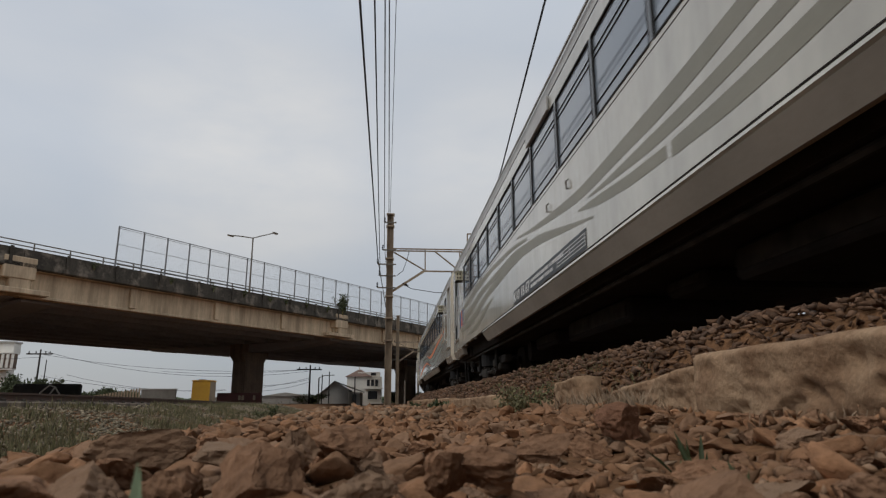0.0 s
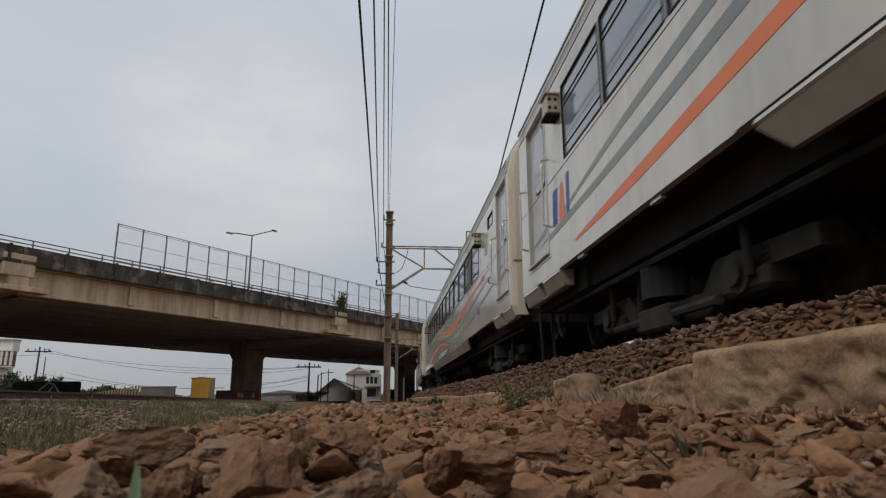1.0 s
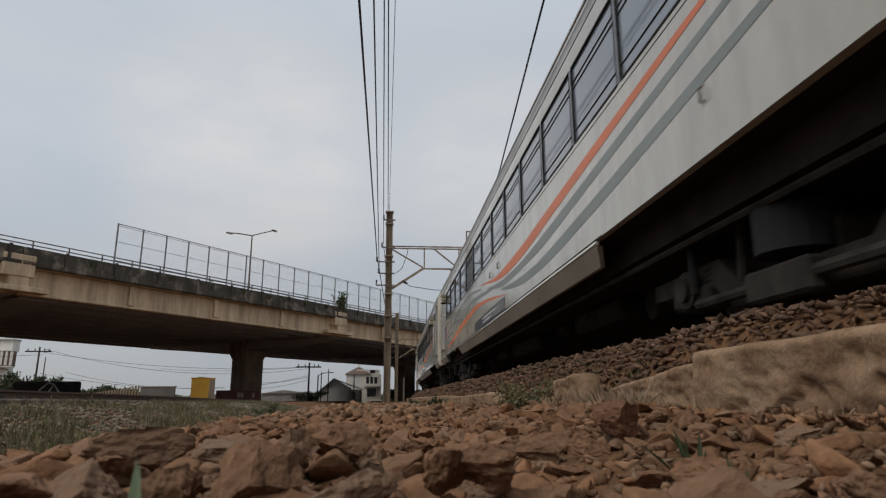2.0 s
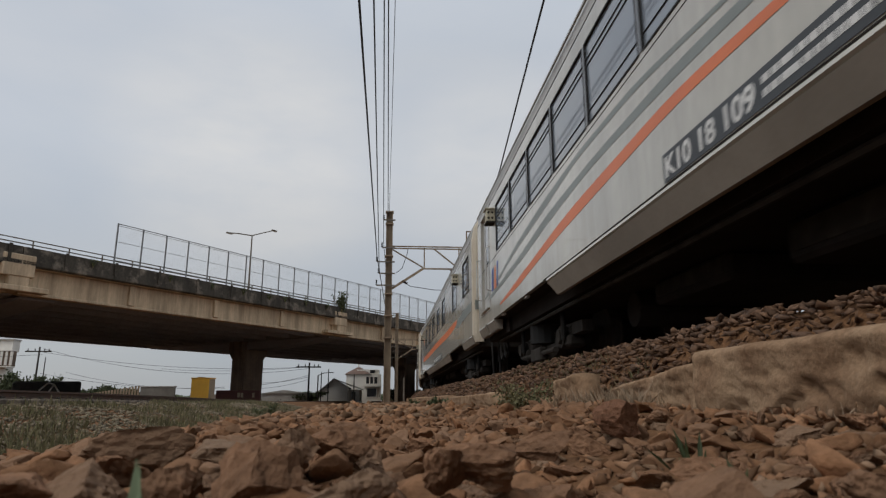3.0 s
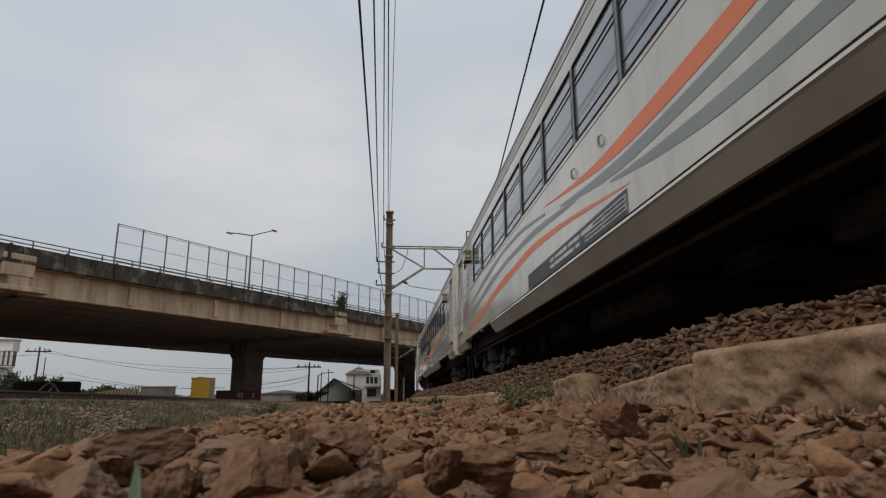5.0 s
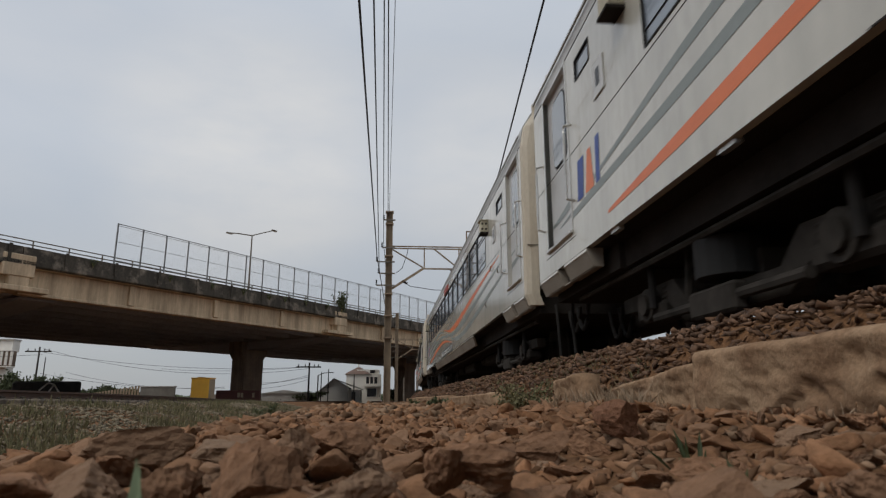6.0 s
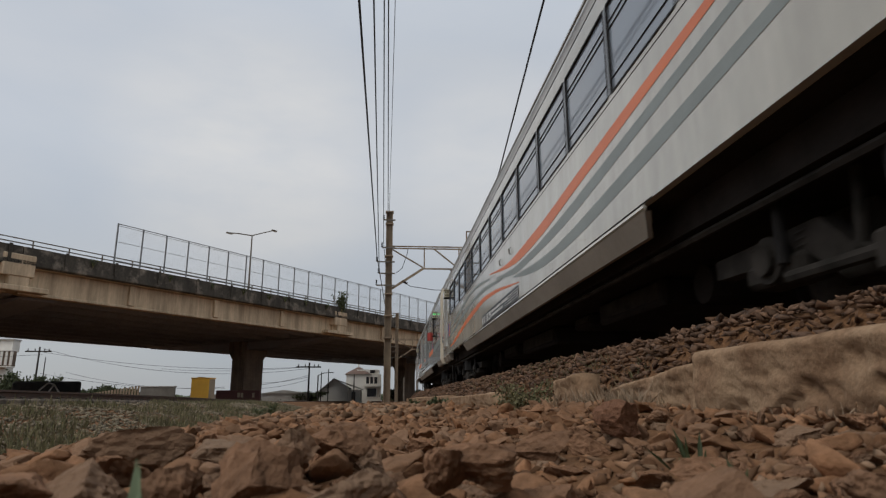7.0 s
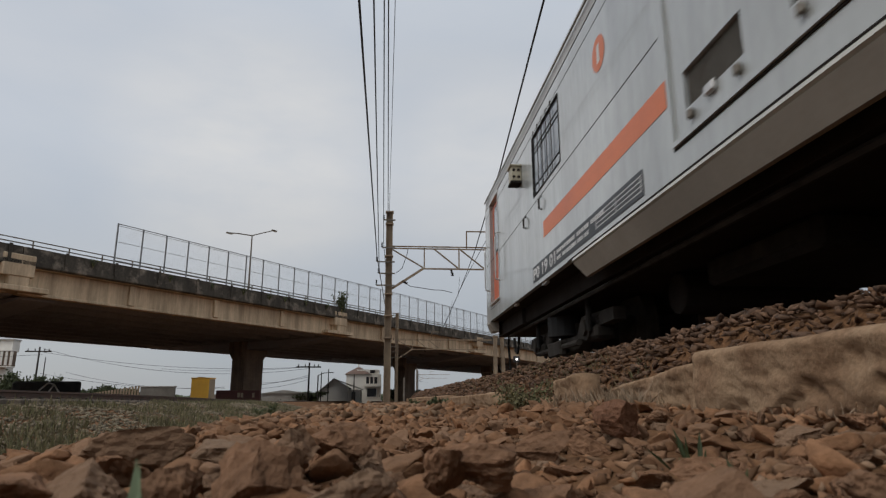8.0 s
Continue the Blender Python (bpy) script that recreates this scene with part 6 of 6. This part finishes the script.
ORANGE_LABEL = "grey white saloon coach with orange and slate stripes"
cars = []
plan = [("olive", "K10 18 67"), ("a", "K10 16"), ("a", "K10 18 28"), ("a", ""), ("a", "K10 18 109"), ("dining", "M10 18"), ("b", "K10 18 78"), ("b", ""),
        ("b", "K10 18 25"), ("a", "K10 18 112"), ("a", "K10 18 29"), ("generator", "")]
for kind_, number_ in plan:
    if kind_ == "olive":
        cars.append(saloon("white saloon coach with olive grey stripes", olive=True, number=number_))
    elif kind_ == "a":
        cars.append(saloon(ORANGE_LABEL, number=number_))
    elif kind_ == "b":
        cars.append(saloon("grey white saloon coach with washroom windows and orange stripes", toilets_at_rear=True, number=number_))
    elif kind_ == "dining":
        cars.append(dining("grey white dining coach with one broad orange stripe", number_))
    else:
        cars.append(generator("grey white generator van with louvres and orange stripe"))
M_BOARD_PALE = mat("pale_route_board", (0.5, 0.5, 0.48), (0.42, 0.41, 0.4), 3, 0.5)
M_BOARD_RED = mat("red_route_board", (0.4, 0.09, 0.06), (0.32, 0.08, 0.06), 3, 0.5)
open_board(cars[4], -10.1, 2.16, "pale framed route board below a window", M_BOARD_PALE)
open_board(cars[8], -10.1, 2.16, "red framed route board below a window", M_BOARD_RED)
part("open_hatch", box(bmesh.new(), -HALF - 0.03, -HALF - 0.006, -10.2, -9.14, 3.14, 3.3, bevel=0.005), M_RED, cars[9], "dull red panel above a window")
part("open_hatch", box(bmesh.new(), -HALF - 0.03, -HALF - 0.006, -10.2, -9.14, 3.14, 3.3, bevel=0.005), M_BOARD_PALE, cars[0], "pale panel above a window")

# ---------------------------------------------------------------- motion of the train
T_FIRST, T_CAR, SPEED = 0.5516, 0.7096, 29.48


def car_pose(k, t):
    """The rear of car k passes the camera at T_FIRST + k * T_CAR."""
    s = (T_FIRST + k * T_CAR - t) * SPEED + {1: -0.1, 2: -0.1, 5: 0.12, 6: 0.12}.get(k, 0.0)
    x1, y1, _ = on_track(s - 3)
    x2, y2, _ = on_track(s - 17)
    a = math.atan2(x1 - x2, y1 - y2)
    return pose(x1 + 3 * math.sin(a), y1 + 3 * math.cos(a), 0, 0, 0, -math.degrees(a))


def motions():
    for k, c in enumerate(cars):
        walk(c, [(i * 0.2, car_pose(k, i * 0.2)) for i in range(41)])


motions()
